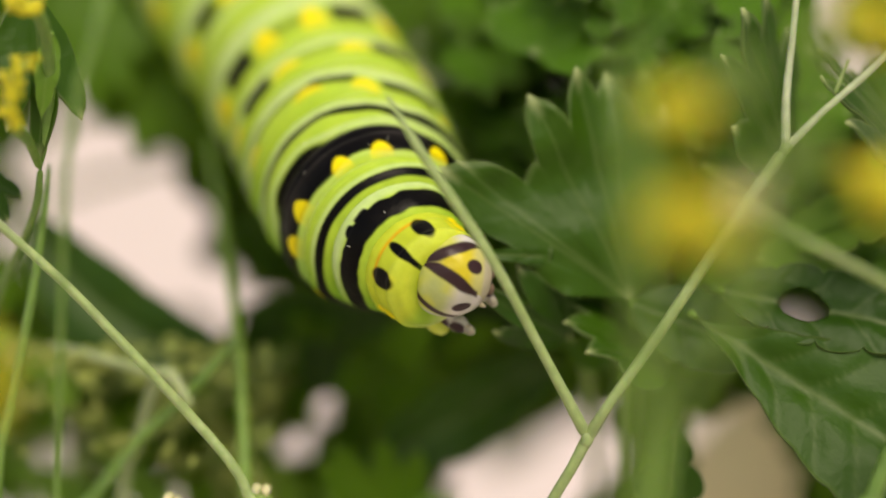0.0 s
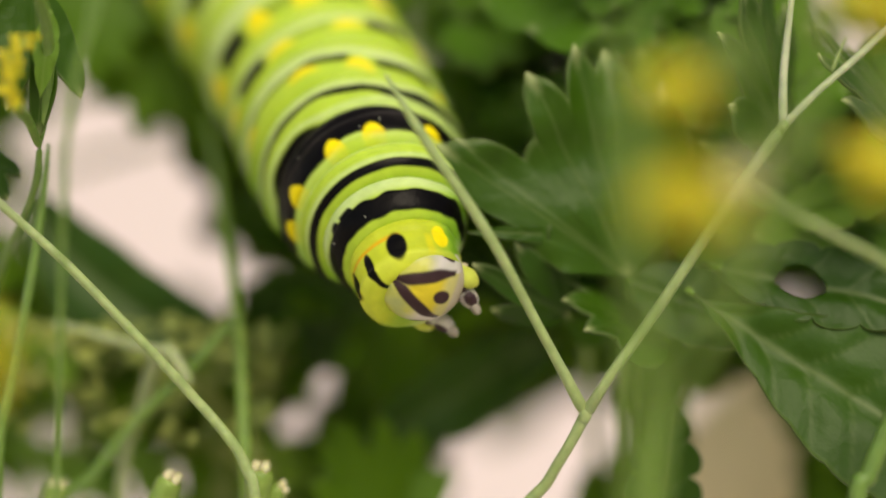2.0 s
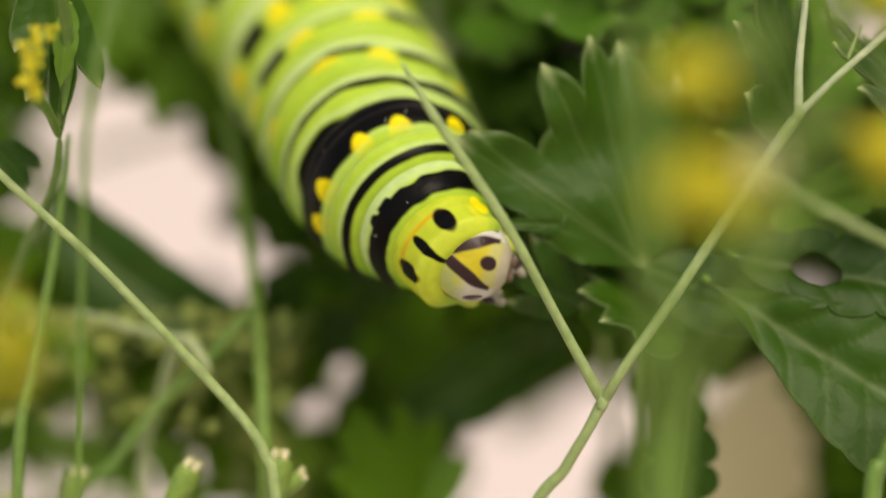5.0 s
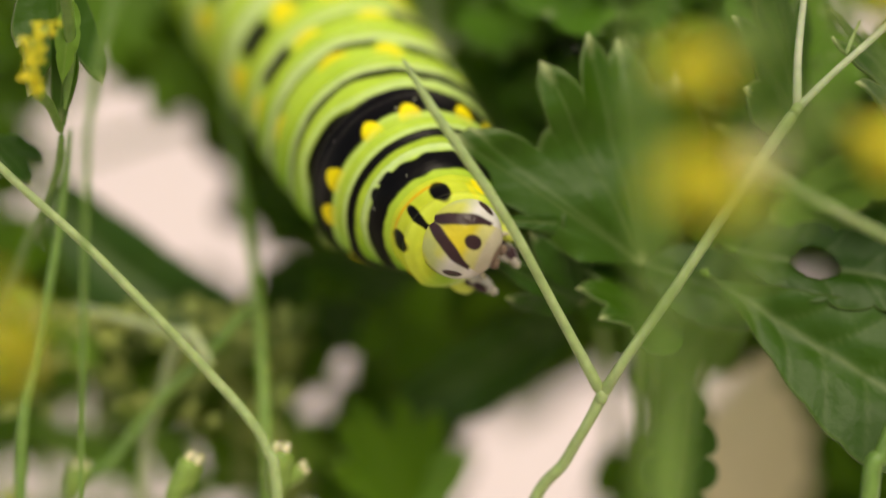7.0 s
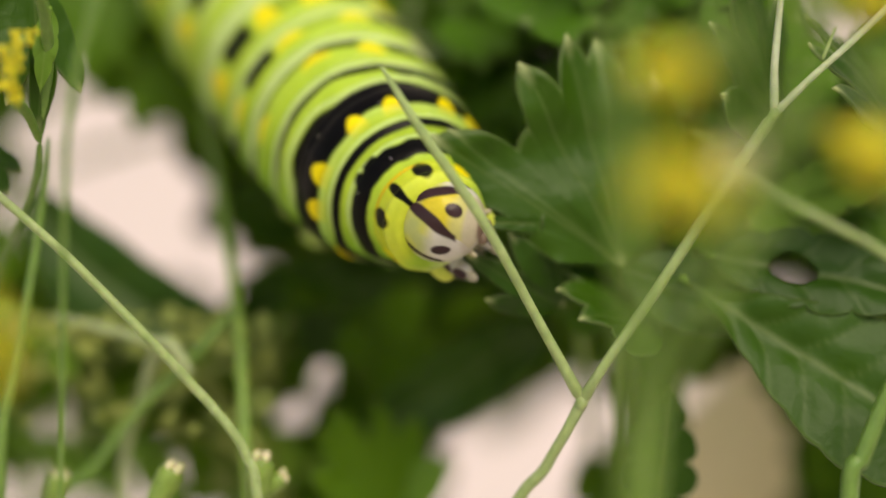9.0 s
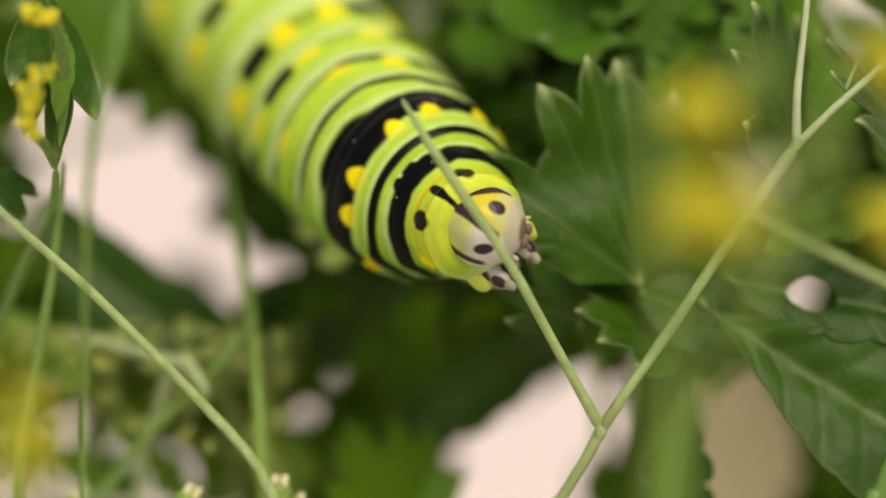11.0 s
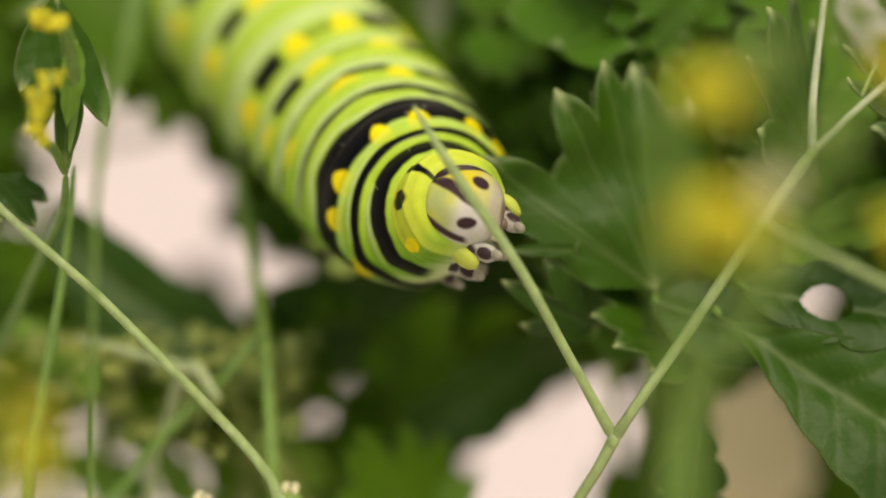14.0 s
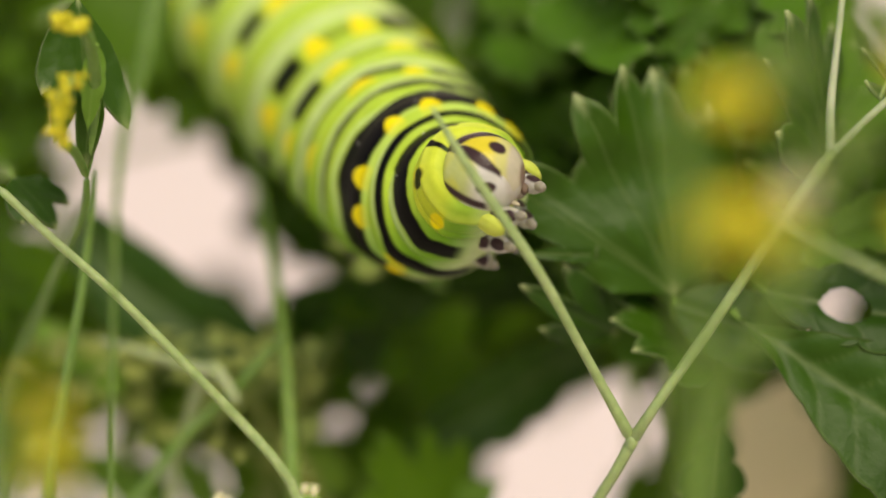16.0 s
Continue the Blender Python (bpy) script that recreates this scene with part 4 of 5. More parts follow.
    long_leaf(plants[0] if b[0] < -0.008 else plants[1], b, tp, (0.1, -0.75, 0.6), hw, 4, 160 + k, 0.15, 0.07, LEAF_PALE, 0.01, 0.25)
# deep leaves closing the bright gap towards the body, two coloured dark for shade
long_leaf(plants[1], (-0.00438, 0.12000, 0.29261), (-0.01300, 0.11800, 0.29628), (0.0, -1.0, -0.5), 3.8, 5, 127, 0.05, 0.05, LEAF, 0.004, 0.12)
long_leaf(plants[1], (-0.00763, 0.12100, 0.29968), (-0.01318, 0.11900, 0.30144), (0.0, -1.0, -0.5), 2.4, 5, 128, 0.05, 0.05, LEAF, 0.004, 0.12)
long_leaf(plants[1], (-0.00392, 0.12800, 0.28685), (-0.00712, 0.12600, 0.29076), (0.0, -1.0, 0.1), 2.0, 4, 129, 0.05, 0.05, LEAF_FAR, 0.004, 0.2)
# leaves over the bright gap beside the body
WIDE = [(-48, 0.75, 0.17, 0.3), (-24, 0.9, 0.16, 0.4), (0, 1.0, 0.15, 0.4), (24, 0.92, 0.16, 0.4), (48, 0.72, 0.17, 0.3), (0, 0.75, 0.35)]
for k, (b, tp) in enumerate((((-0.01706, 0.13200, 0.31831), (-0.02107, 0.12800, 0.30852)), ((-0.01317, 0.13000, 0.31344), (-0.01703, 0.12600, 0.30456)), ((-0.02236, 0.13000, 0.32033), (-0.02352, 0.12600, 0.31284)), ((-0.01184, 0.12800, 0.30720), (-0.01653, 0.12500, 0.30519)), ((-0.01924, 0.13500, 0.32071), (-0.01876, 0.13300, 0.31179)),
                             ((0.00430, 0.12600, 0.31933), (0.00273, 0.12200, 0.31117)), ((0.01040, 0.12800, 0.31888), (0.00942, 0.12500, 0.31218)), ((0.00138, 0.13000, 0.31229), (0.00434, 0.12700, 0.30527)))):
    lobed(plants[0] if b[0] < 0 else plants[1], b, tp, (0.1, -0.85, 0.5) if b[0] < 0 else (0.1, -0.5, 0.85), WIDE, 140 + k, 0.2, 0.1, LEAF_FAR, 0.004, 90, 8)

# ---- deeper foliage ----
# openings between the leaves through which the wall shows: centre x, z, half-width, half-height, slant
OPENINGS = [
    (-0.0252, 0.2832, 0.0024, 0.0021, 0),
    (-0.0210, 0.2839, 0.0017, 0.0019, 0),
    (-0.0231, 0.2874, 0.0007, 0.0012, 0),
    (-0.0153, 0.2828, 0.0013, 0.0016, 0),
    (-0.0201, 0.2850, 0.0012, 0.0014, 15),
    (-0.0168, 0.2828, 0.0012, 0.0013, 0),
    (-0.0262, 0.2844, 0.0015, 0.0017, 0),
    (-0.0252, 0.2884, 0.0006, 0.0005, 0),
    (-0.0161, 0.2802, 0.0021, 0.0014, 0),
    (-0.0206, 0.3063, 0.0012, 0.0022, 12),
    (-0.0195, 0.3028, 0.0015, 0.0030, 25),
    (-0.0172, 0.2995, 0.0017, 0.0028, 47),
    (-0.0139, 0.2966, 0.0013, 0.0024, 66),
    (-0.0116, 0.2959, 0.0011, 0.0012, 0),
    (-0.0229, 0.3040, 0.0006, 0.0020, 0),
    (-0.0220, 0.3072, 0.0006, 0.0017, 0),
    (-0.0264, 0.3046, 0.0009, 0.0022, 0),
    (-0.0266, 0.3006, 0.0011, 0.0016, 0),
    (-0.0206, 0.3096, 0.0005, 0.0006, 0),
    (-0.0168, 0.3080, 0.0008, 0.0010, 0),
    (-0.0155, 0.3040, 0.0009, 0.0010, 0),
    (-0.0233, 0.3101, 0.0005, 0.0007, 0),
    (-0.0239, 0.3132, 0.0004, 0.0009, 0),
    (-0.0076, 0.2913, 0.0008, 0.0010, 15),
    (-0.0090, 0.2880, 0.0006, 0.0003, 0),
    (-0.0068, 0.2941, 0.0005, 0.0002, 0),
    (0.0049, 0.2870, 0.0025, 0.0028, -42),
    (0.0075, 0.2875, 0.0022, 0.0023, 0),
    (0.0097, 0.2886, 0.0012, 0.0023, -12),
    (0.0021, 0.2853, 0.0021, 0.0021, -45),
    (0.0051, 0.2839, 0.0028, 0.0021, 0),
    (0.0174, 0.2884, 0.0018, 0.0024, 0),
    (0.0195, 0.2858, 0.0024, 0.0028, 28),
    (0.0179, 0.2841, 0.0031, 0.0024, 0),
    (0.0223, 0.2960, 0.0022, 0.0018, 20),
    (0.0242, 0.3141, 0.0012, 0.0007, 0),
    (0.0215, 0.3146, 0.0004, 0.0006, 0),
    (0.0268, 0.3120, 0.0005, 0.0006, 0),
    (-0.0017, 0.3125, 0.0006, 0.0006, 0),
    (0.0070, 0.3108, 0.0005, 0.0010, 0),
    (-0.0192, 0.2855, 0.0009, 0.0008, 0),
    (-0.0265, 0.2854, 0.0012, 0.0006, 0),
    (-0.0220, 0.2850, 0.0004, 0.0004, 0),
]


def in_opening(x, y, z, pad):
    return any(meets_opening(x * s, 0.3 + lift * (1 - s) + (z - 0.3) * s, pad) for s, lift in ((0.118 / y, 0.0), (0.118 / y, 0.0035), (0.118 / y, 0.007)))


def meets_opening(x, z, pad):
    for ox, oz, hw, hh, turn in OPENINGS:
        c, n = math.cos(radians(turn)), math.sin(radians(turn))
        dx, dz = x - ox, z - oz
        a, b = dx * c + dz * n, -dx * n + dz * c
        if (a / (hw + pad)) ** 2 + (b / (hh + pad)) ** 2 < 1:
            return True
    return False


rl = random.Random(40)
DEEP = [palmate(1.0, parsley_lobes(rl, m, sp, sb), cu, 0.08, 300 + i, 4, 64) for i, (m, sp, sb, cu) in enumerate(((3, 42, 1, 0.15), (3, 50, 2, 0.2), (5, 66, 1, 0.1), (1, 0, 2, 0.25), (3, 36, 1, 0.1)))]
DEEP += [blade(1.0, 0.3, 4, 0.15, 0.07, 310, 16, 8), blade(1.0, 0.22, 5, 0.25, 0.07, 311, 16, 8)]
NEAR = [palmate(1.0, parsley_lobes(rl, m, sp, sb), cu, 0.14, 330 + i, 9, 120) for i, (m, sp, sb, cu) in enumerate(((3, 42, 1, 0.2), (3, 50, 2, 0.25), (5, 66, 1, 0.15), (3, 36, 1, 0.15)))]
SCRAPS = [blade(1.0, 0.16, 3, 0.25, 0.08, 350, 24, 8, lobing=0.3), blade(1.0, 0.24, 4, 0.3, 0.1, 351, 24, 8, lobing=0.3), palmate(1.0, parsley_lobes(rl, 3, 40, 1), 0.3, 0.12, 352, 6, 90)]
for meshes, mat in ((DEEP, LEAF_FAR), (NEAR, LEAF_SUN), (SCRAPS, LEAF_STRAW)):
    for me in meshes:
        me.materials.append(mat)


def near_body(x, y, z):
    return y < 0.140 and -0.026 < x < 0.008 and 0.2955 < z < 0.338


def scatter(count, near, far, small, large, meshes, area=None, rise=0.0, clear=True):
    """Leaves between two depths, kept out of the openings and off the caterpillar. area: low and high x and z as seen at the depth of the openings."""
    left, made = count, 0
    for tries in range(count * 40):
        if not left:
            break
        y = rng.uniform(near, far)
        if area:
            x, z = rng.uniform(*area[:2]) * y / 0.118, 0.3 + (rng.uniform(*area[2:]) - 0.3) * y / 0.118
        else:
            half = y * 0.235 + 0.005
            x, z = rng.uniform(-half, half), 0.303 + rng.uniform(-1, 1) * (y * 0.15 + 0.004)
        if z > 0.303 + 0.13 * y:
            continue
        size = rng.uniform(small, large)
        ang = rng.uniform(0, 2 * math.pi)
        d = Vector((math.cos(ang), rng.uniform(-0.5, 0.2), math.sin(ang) * 0.8 + 0.1)).normalized() * size
        b = Vector((x, y, z)) - d * 0.5
        across = d.cross(Vector((0, 1, 0))).normalized() * size * 0.36
        if (clear and near_body(x, y, z)) or any(in_opening(*(b + d * f + across * s), 0.0001 + max(0.0, size - 0.005) * 0.1) for f in (0.0, 0.15, 0.3, 0.45, 0.6, 0.75, 0.9, 1.05) for s in (-1, -0.6, -0.2, 0.2, 0.6, 1) if abs(s) < 0.4 + f):
            continue
        plant = min(plants, key=lambda p: abs(p.location.x * 0.6 - x) + 2.0 * (p.get("leaves", 0) > 240))
        plant["leaves"] = plant.get("leaves", 0) + 1
        ob = new("leaf", meshes[made % len(meshes)])
        ob.parent = plant
        lift = 0.1 if x > 0.014 or (x > 0.0 and z > 0.304) else -0.6 if -0.012 < x < 0.012 and z < 0.300 else 0.0
        face = Vector((rng.uniform(-0.5, 0.5), -rng.uniform(0.4, 1.0), rng.uniform(0.2, 0.9) + lift + rise))
        ob.matrix_basis = Matrix.Translation(-plant.location) @ aim(b, b + d, face) @ Matrix.Diagonal((size, size, size, 1))
        made += 1
        left -= 1


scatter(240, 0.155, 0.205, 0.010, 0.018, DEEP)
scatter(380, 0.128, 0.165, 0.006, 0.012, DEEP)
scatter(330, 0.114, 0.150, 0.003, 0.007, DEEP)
# small leaves that give the openings their edges
scatter(330, 0.1165, 0.1225, 0.0016, 0.0040, DEEP, (-0.0290, -0.0080, 0.2880, 0.3180))
scatter(160, 0.1165, 0.1225, 0.0016, 0.0040, DEEP, (0.0000, 0.0290, 0.2830, 0.2940))
scatter(110, 0.1170, 0.1260, 0.0025, 0.0055, DEEP, (0.0030, 0.0120, 0.3030, 0.3230), 0.0, False)
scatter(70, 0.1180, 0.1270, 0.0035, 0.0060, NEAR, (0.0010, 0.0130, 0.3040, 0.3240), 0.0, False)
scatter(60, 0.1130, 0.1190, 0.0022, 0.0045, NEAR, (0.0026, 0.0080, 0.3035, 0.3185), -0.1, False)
# leaves between the bright gap and the body, tilted down to come out shaded
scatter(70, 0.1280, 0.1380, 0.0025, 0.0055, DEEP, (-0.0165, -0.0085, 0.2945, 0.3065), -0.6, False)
# topmost leaves, in the sunlit greens
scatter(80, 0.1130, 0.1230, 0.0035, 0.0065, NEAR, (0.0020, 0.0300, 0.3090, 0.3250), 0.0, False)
# crowded leaves over the sunny side, close to the plane of focus, coloured as sunlit
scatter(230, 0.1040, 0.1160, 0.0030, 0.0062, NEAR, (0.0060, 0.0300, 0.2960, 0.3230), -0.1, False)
# pale scraps, bracts and young leaves low on the other side
scatter(90, 0.1050, 0.1110, 0.0007, 0.0022, SCRAPS, (-0.0290, -0.0110, 0.2780, 0.2940), 0.5)
scatter(130, 0.1090, 0.1210, 0.0010, 0.0034, SCRAPS, (-0.0290, -0.0100, 0.2770, 0.2945), 0.5)

# stem that the caterpillar clings to
stalk_thing("leaf_stalk", "green stalk that the caterpillar clings to", [(-0.00235, 0.10852, 0.29736), (-0.00519, 0.11405, 0.30051), (-0.00895, 0.12242, 0.30814), (-0.01422, 0.12856, 0.31502), (-0.01522, 0.14200, 0.32680), (-0.01174, 0.17800, 0.32626), (-0.00908, 0.18800, 0.31334), (-0.00806, 0.19000, 0.29670)],
                    [0.5 * MM] + [0.7 * MM] * 7, STEM_DARK, "plant stalk")


# ---- movement ----
def motions():
    parts = [head, *segments]
    tracks = [
        [
            (0.0, pose(0.01132, -0.01941, -0.01395, -23.0, 73.2, -107.0)),
            (0.5, pose(0.01176, -0.02014, -0.01392, -40.5, 59.3, -135.9)),
            (1.0, pose(0.01097, -0.01956, -0.01399, -73.0, 44.5, -168.2)),
            (1.5, pose(0.00892, -0.01969, -0.01558, -91.3, 45.8, 159.9)),
            (2.0, pose(0.00998, -0.01975, -0.01526, -129.3, 62.5, 145.4)),
            (2.5, pose(0.01032, -0.01991, -0.01502, -131.1, 65.4, 135.0)),
            (3.0, pose(0.01059, -0.01991, -0.01487, -107.5, 66.4, 158.1)),
            (3.5, pose(0.01059, -0.01977, -0.01539, -124.1, 60.6, 140.3)),
            (4.0, pose(0.01093, -0.01893, -0.01531, -123.3, 75.6, 146.4)),
            (6.5, pose(0.01173, -0.01974, -0.01416, -58.3, 62.6, -153.0)),
            (7.0, pose(0.01106, -0.01997, -0.01400, -75.5, 61.9, -175.6)),
            (7.5, pose(0.01174, -0.01967, -0.01386, -67.7, 68.0, -162.5)),
            (8.0, pose(0.01148, -0.01986, -0.01370, -64.5, 67.1, -166.4)),
            (8.5, pose(0.01167, -0.01987, -0.01386, -63.5, 63.3, -161.4)),
            (9.0, pose(0.01127, -0.01960, -0.01284, -28.5, 64.8, -135.9)),
            (11.5, pose(0.01244, -0.02037, -0.01090, -6.4, 50.2, -116.3)),
            (12.0, pose(0.00963, -0.02016, -0.00940, -6.4, 50.5, -131.9)),
            (12.5, pose(0.00966, -0.01998, -0.01040, -6.4, 50.2, -116.3)),
            (13.0, pose(0.01047, -0.01999, -0.01134, 0.8, 44.0, -102.8)),
            (13.5, pose(0.00996, -0.01990, -0.00955, 4.8, 51.1, -99.5)),
            (14.0, pose(0.01065, -0.01999, -0.01038, -8.4, 42.4, -107.1)),
            (14.5, pose(0.00980, -0.02094, -0.00892, -4.3, 29.0, -107.8)),
            (15.0, pose(0.01072, -0.02038, -0.00986, -8.6, 31.9, -110.0)),
            (15.5, pose(0.01060, -0.02030, -0.00999, -11.3, 43.7, -117.2)),
            (16.0, pose(0.01072, -0.02054, -0.00866, -1.3, 40.5, -104.9)),
        ],
        [
            (0.0, pose(0.01019, -0.01888, -0.01383, -41.5, 51.2, -179.2)),
            (0.5, pose(0.01120, -0.01923, -0.01338, -39.6, 62.3, -176.0)),
            (1.0, pose(0.01055, -0.01879, -0.01353, -37.9, 51.8, -176.5)),
            (1.5, pose(0.00862, -0.01895, -0.01494, -57.7, 34.9, 146.1)),
            (2.0, pose(0.00943, -0.01916, -0.01518, -66.6, 39.8, 143.9)),
            (2.5, pose(0.00979, -0.01925, -0.01498, -68.3, 47.0, 143.1)),
            (3.0, pose(0.01016, -0.01923, -0.01491, -69.3, 50.3, 145.8)),
            (3.5, pose(0.00973, -0.01925, -0.01527, -67.1, 42.8, 145.7)),
            (4.0, pose(0.01022, -0.01852, -0.01520, -75.6, 48.0, 146.1)),
            (6.5, pose(0.01088, -0.01908, -0.01377, -47.4, 52.5, 171.1)),
            (7.0, pose(0.01052, -0.01904, -0.01384, -47.8, 49.1, 164.9)),
            (7.5, pose(0.01084, -0.01908, -0.01362, -47.0, 43.1, 169.4)),
            (8.0, pose(0.01086, -0.01903, -0.01344, -47.3, 48.9, 167.0)),
            (8.5, pose(0.01108, -0.01904, -0.01337, -47.8, 49.8, 167.1)),
            (9.0, pose(0.01067, -0.01870, -0.01265, -32.5, 48.5, 174.3)),
            (11.5, pose(0.01179, -0.01985, -0.01089, -3.3, 45.9, -163.8)),
            (12.0, pose(0.00952, -0.01940, -0.00987, 22.0, 49.3, -163.8)),
            (12.5, pose(0.00951, -0.01928, -0.01060, 11.7, 49.8, -167.8)),
            (13.0, pose(0.00999, -0.01938, -0.01140, 1.4, 50.2, -173.6)),
            (13.5, pose(0.00953, -0.01931, -0.01002, 27.2, 48.4, -148.6)),
            (14.0, pose(0.01014, -0.01937, -0.01037, 18.0, 45.3, -150.2)),
            (14.5, pose(0.00953, -0.02015, -0.00890, 34.7, 45.3, -145.9)),
            (15.0, pose(0.01029, -0.01963, -0.00950, 22.2, 47.1, -150.2)),
            (15.5, pose(0.01020, -0.01956, -0.01021, 15.9, 42.7, -151.7)),
            (16.0, pose(0.01023, -0.01981, -0.00888, 34.0, 48.2, -142.2)),
        ],
        [
            (0.0, pose(0.00914, -0.01729, -0.01291, -37.5, 41.8, -176.0)),
            (0.5, pose(0.00984, -0.01751, -0.01263, -34.3, 50.2, -171.8)),
            (1.0, pose(0.00947, -0.01716, -0.01268, -34.9, 42.7, -173.3)),
            (1.5, pose(0.00834, -0.01735, -0.01346, -50.4, 32.2, 159.4)),
            (2.0, pose(0.00885, -0.01756, -0.01358, -55.1, 37.0, 159.3)),
            (2.5, pose(0.00904, -0.01757, -0.01353, -54.2, 42.3, 160.6)),
            (3.0, pose(0.00924, -0.01756, -0.01353, -54.0, 44.7, 163.4)),
            (3.5, pose(0.00903, -0.01764, -0.01374, -55.0, 39.0, 161.0)),
            (4.0, pose(0.00923, -0.01711, -0.01377, -60.0, 43.3, 162.8)),
            (6.5, pose(0.00991, -0.01748, -0.01281, -40.6, 44.3, 179.5)),
            (7.0, pose(0.00977, -0.01744, -0.01285, -41.3, 42.0, 174.9)),
            (7.5, pose(0.01006, -0.01748, -0.01252, -40.9, 38.2, 177.7)),
            (8.0, pose(0.01006, -0.01742, -0.01244, -40.4, 41.9, 177.1)),
            (8.5, pose(0.01024, -0.01741, -0.01237, -40.5, 43.0, 177.5)),
            (9.0, pose(0.01001, -0.01700, -0.01191, -32.4, 41.3, -179.8)),
            (11.5, pose(0.01103, -0.01786, -0.01070, -10.5, 37.9, -162.8)),
            (12.0, pose(0.00941, -0.01751, -0.01018, 4.3, 41.5, -168.7)),
            (12.5, pose(0.00930, -0.01740, -0.01071, -3.1, 41.0, -171.7)),
            (13.0, pose(0.00969, -0.01744, -0.01130, -9.6, 42.2, -173.5)),
            (13.5, pose(0.00913, -0.01745, -0.01043, 7.1, 40.4, -161.4)),
            (14.0, pose(0.00954, -0.01748, -0.01063, 1.7, 37.6, -160.4)),
            (14.5, pose(0.00919, -0.01810, -0.00959, 15.0, 38.5, -159.8)),
            (15.0, pose(0.00978, -0.01768, -0.00987, 7.0, 40.8, -158.8)),
            (15.5, pose(0.00959, -0.01765, -0.01045, 1.8, 35.9, -160.7)),
            (16.0, pose(0.00978, -0.01783, -0.00950, 15.1, 42.4, -154.5)),
        ],
        [
            (0.0, pose(0.00841, -0.01599, -0.01212, -35.4, 32.1, -174.3)),
            (0.5, pose(0.00890, -0.01610, -0.01192, -32.5, 37.8, -170.4)),
            (1.0, pose(0.00869, -0.01586, -0.01194, -33.6, 33.6, -171.2)),
            (1.5, pose(0.00802, -0.01604, -0.01236, -43.2, 28.4, 172.0)),
            (2.0, pose(0.00835, -0.01621, -0.01242, -44.5, 31.9, 172.9)),
            (2.5, pose(0.00844, -0.01619, -0.01245, -43.1, 34.8, 174.5)),
            (3.0, pose(0.00856, -0.01619, -0.01248, -42.9, 36.1, 176.5)),
            (3.5, pose(0.00847, -0.01629, -0.01260, -44.6, 32.9, 173.8)),
            (4.0, pose(0.00852, -0.01591, -0.01266, -47.9, 35.2, 175.4)),
            (6.5, pose(0.00918, -0.01620, -0.01202, -36.4, 35.7, -174.5)),
            (7.0, pose(0.00916, -0.01617, -0.01206, -36.8, 34.4, -177.0)),
            (7.5, pose(0.00943, -0.01620, -0.01168, -36.0, 32.7, -175.2)),
            (8.0, pose(0.00942, -0.01614, -0.01166, -35.6, 34.3, -174.8)),
            (8.5, pose(0.00955, -0.01612, -0.01159, -35.5, 35.5, -174.2)),
            (9.0, pose(0.00943, -0.01571, -0.01125, -32.5, 34.4, -173.8)),
            (11.5, pose(0.01031, -0.01636, -0.01039, -15.7, 30.1, -159.7)),
            (12.0, pose(0.00909, -0.01602, -0.01015, -8.9, 32.8, -167.6)),
            (12.5, pose(0.00895, -0.01595, -0.01054, -13.8, 32.1, -170.3)),
            (13.0, pose(0.00927, -0.01595, -0.01103, -17.3, 34.4, -169.9)),
            (13.5, pose(0.00872, -0.01596, -0.01043, -8.2, 31.3, -166.7)),
            (14.0, pose(0.00901, -0.01599, -0.01054, -11.2, 29.3, -165.2)),
            (14.5, pose(0.00884, -0.01641, -0.00978, -1.2, 30.0, -167.1)),
            (15.0, pose(0.00927, -0.01614, -0.00991, -5.1, 33.7, -162.8)),
            (15.5, pose(0.00908, -0.01614, -0.01037, -9.9, 28.7, -165.7)),
            (16.0, pose(0.00929, -0.01624, -0.00968, -0.2, 35.0, -160.9)),
        ],
        [
            (0.0, pose(0.00772, -0.01437, -0.01106, -34.6, 22.2, -173.2)),
            (0.5, pose(0.00799, -0.01434, -0.01088, -32.6, 25.3, -169.8)),
            (1.0, pose(0.00788, -0.01426, -0.01094, -33.2, 24.4, -169.5)),
            (1.5, pose(0.00746, -0.01437, -0.01116, -36.4, 23.3, -176.6)),
            (2.0, pose(0.00769, -0.01444, -0.01118, -35.3, 24.8, -176.0)),
            (2.5, pose(0.00773, -0.01442, -0.01125, -34.9, 25.3, -175.0)),
            (3.0, pose(0.00778, -0.01442, -0.01127, -35.4, 25.7, -174.2)),
            (3.5, pose(0.00779, -0.01454, -0.01135, -36.2, 24.9, -176.1)),
            (4.0, pose(0.00779, -0.01431, -0.01139, -39.1, 24.7, -176.2)),
            (6.5, pose(0.00836, -0.01463, -0.01102, -33.9, 26.7, -169.7)),
            (7.0, pose(0.00841, -0.01465, -0.01108, -33.9, 26.5, -170.1)),
            (7.5, pose(0.00864, -0.01461, -0.01071, -32.1, 26.8, -169.1)),
            (8.0, pose(0.00861, -0.01460, -0.01071, -32.4, 26.3, -168.0)),
            (8.5, pose(0.00870, -0.01456, -0.01063, -32.1, 27.5, -167.2)),
            (9.0, pose(0.00865, -0.01423, -0.01036, -32.8, 27.7, -167.8)),
            (11.5, pose(0.00929, -0.01466, -0.00980, -19.8, 22.8, -155.2)),
            (12.0, pose(0.00840, -0.01434, -0.00972, -18.4, 24.6, -162.6)),
            (12.5, pose(0.00832, -0.01430, -0.01001, -21.6, 23.9, -165.6)),
            (13.0, pose(0.00852, -0.01430, -0.01043, -22.9, 27.1, -164.2)),
            (13.5, pose(0.00811, -0.01424, -0.00996, -19.9, 22.7, -167.1)),
            (14.0, pose(0.00833, -0.01426, -0.00999, -21.6, 21.6, -166.1)),
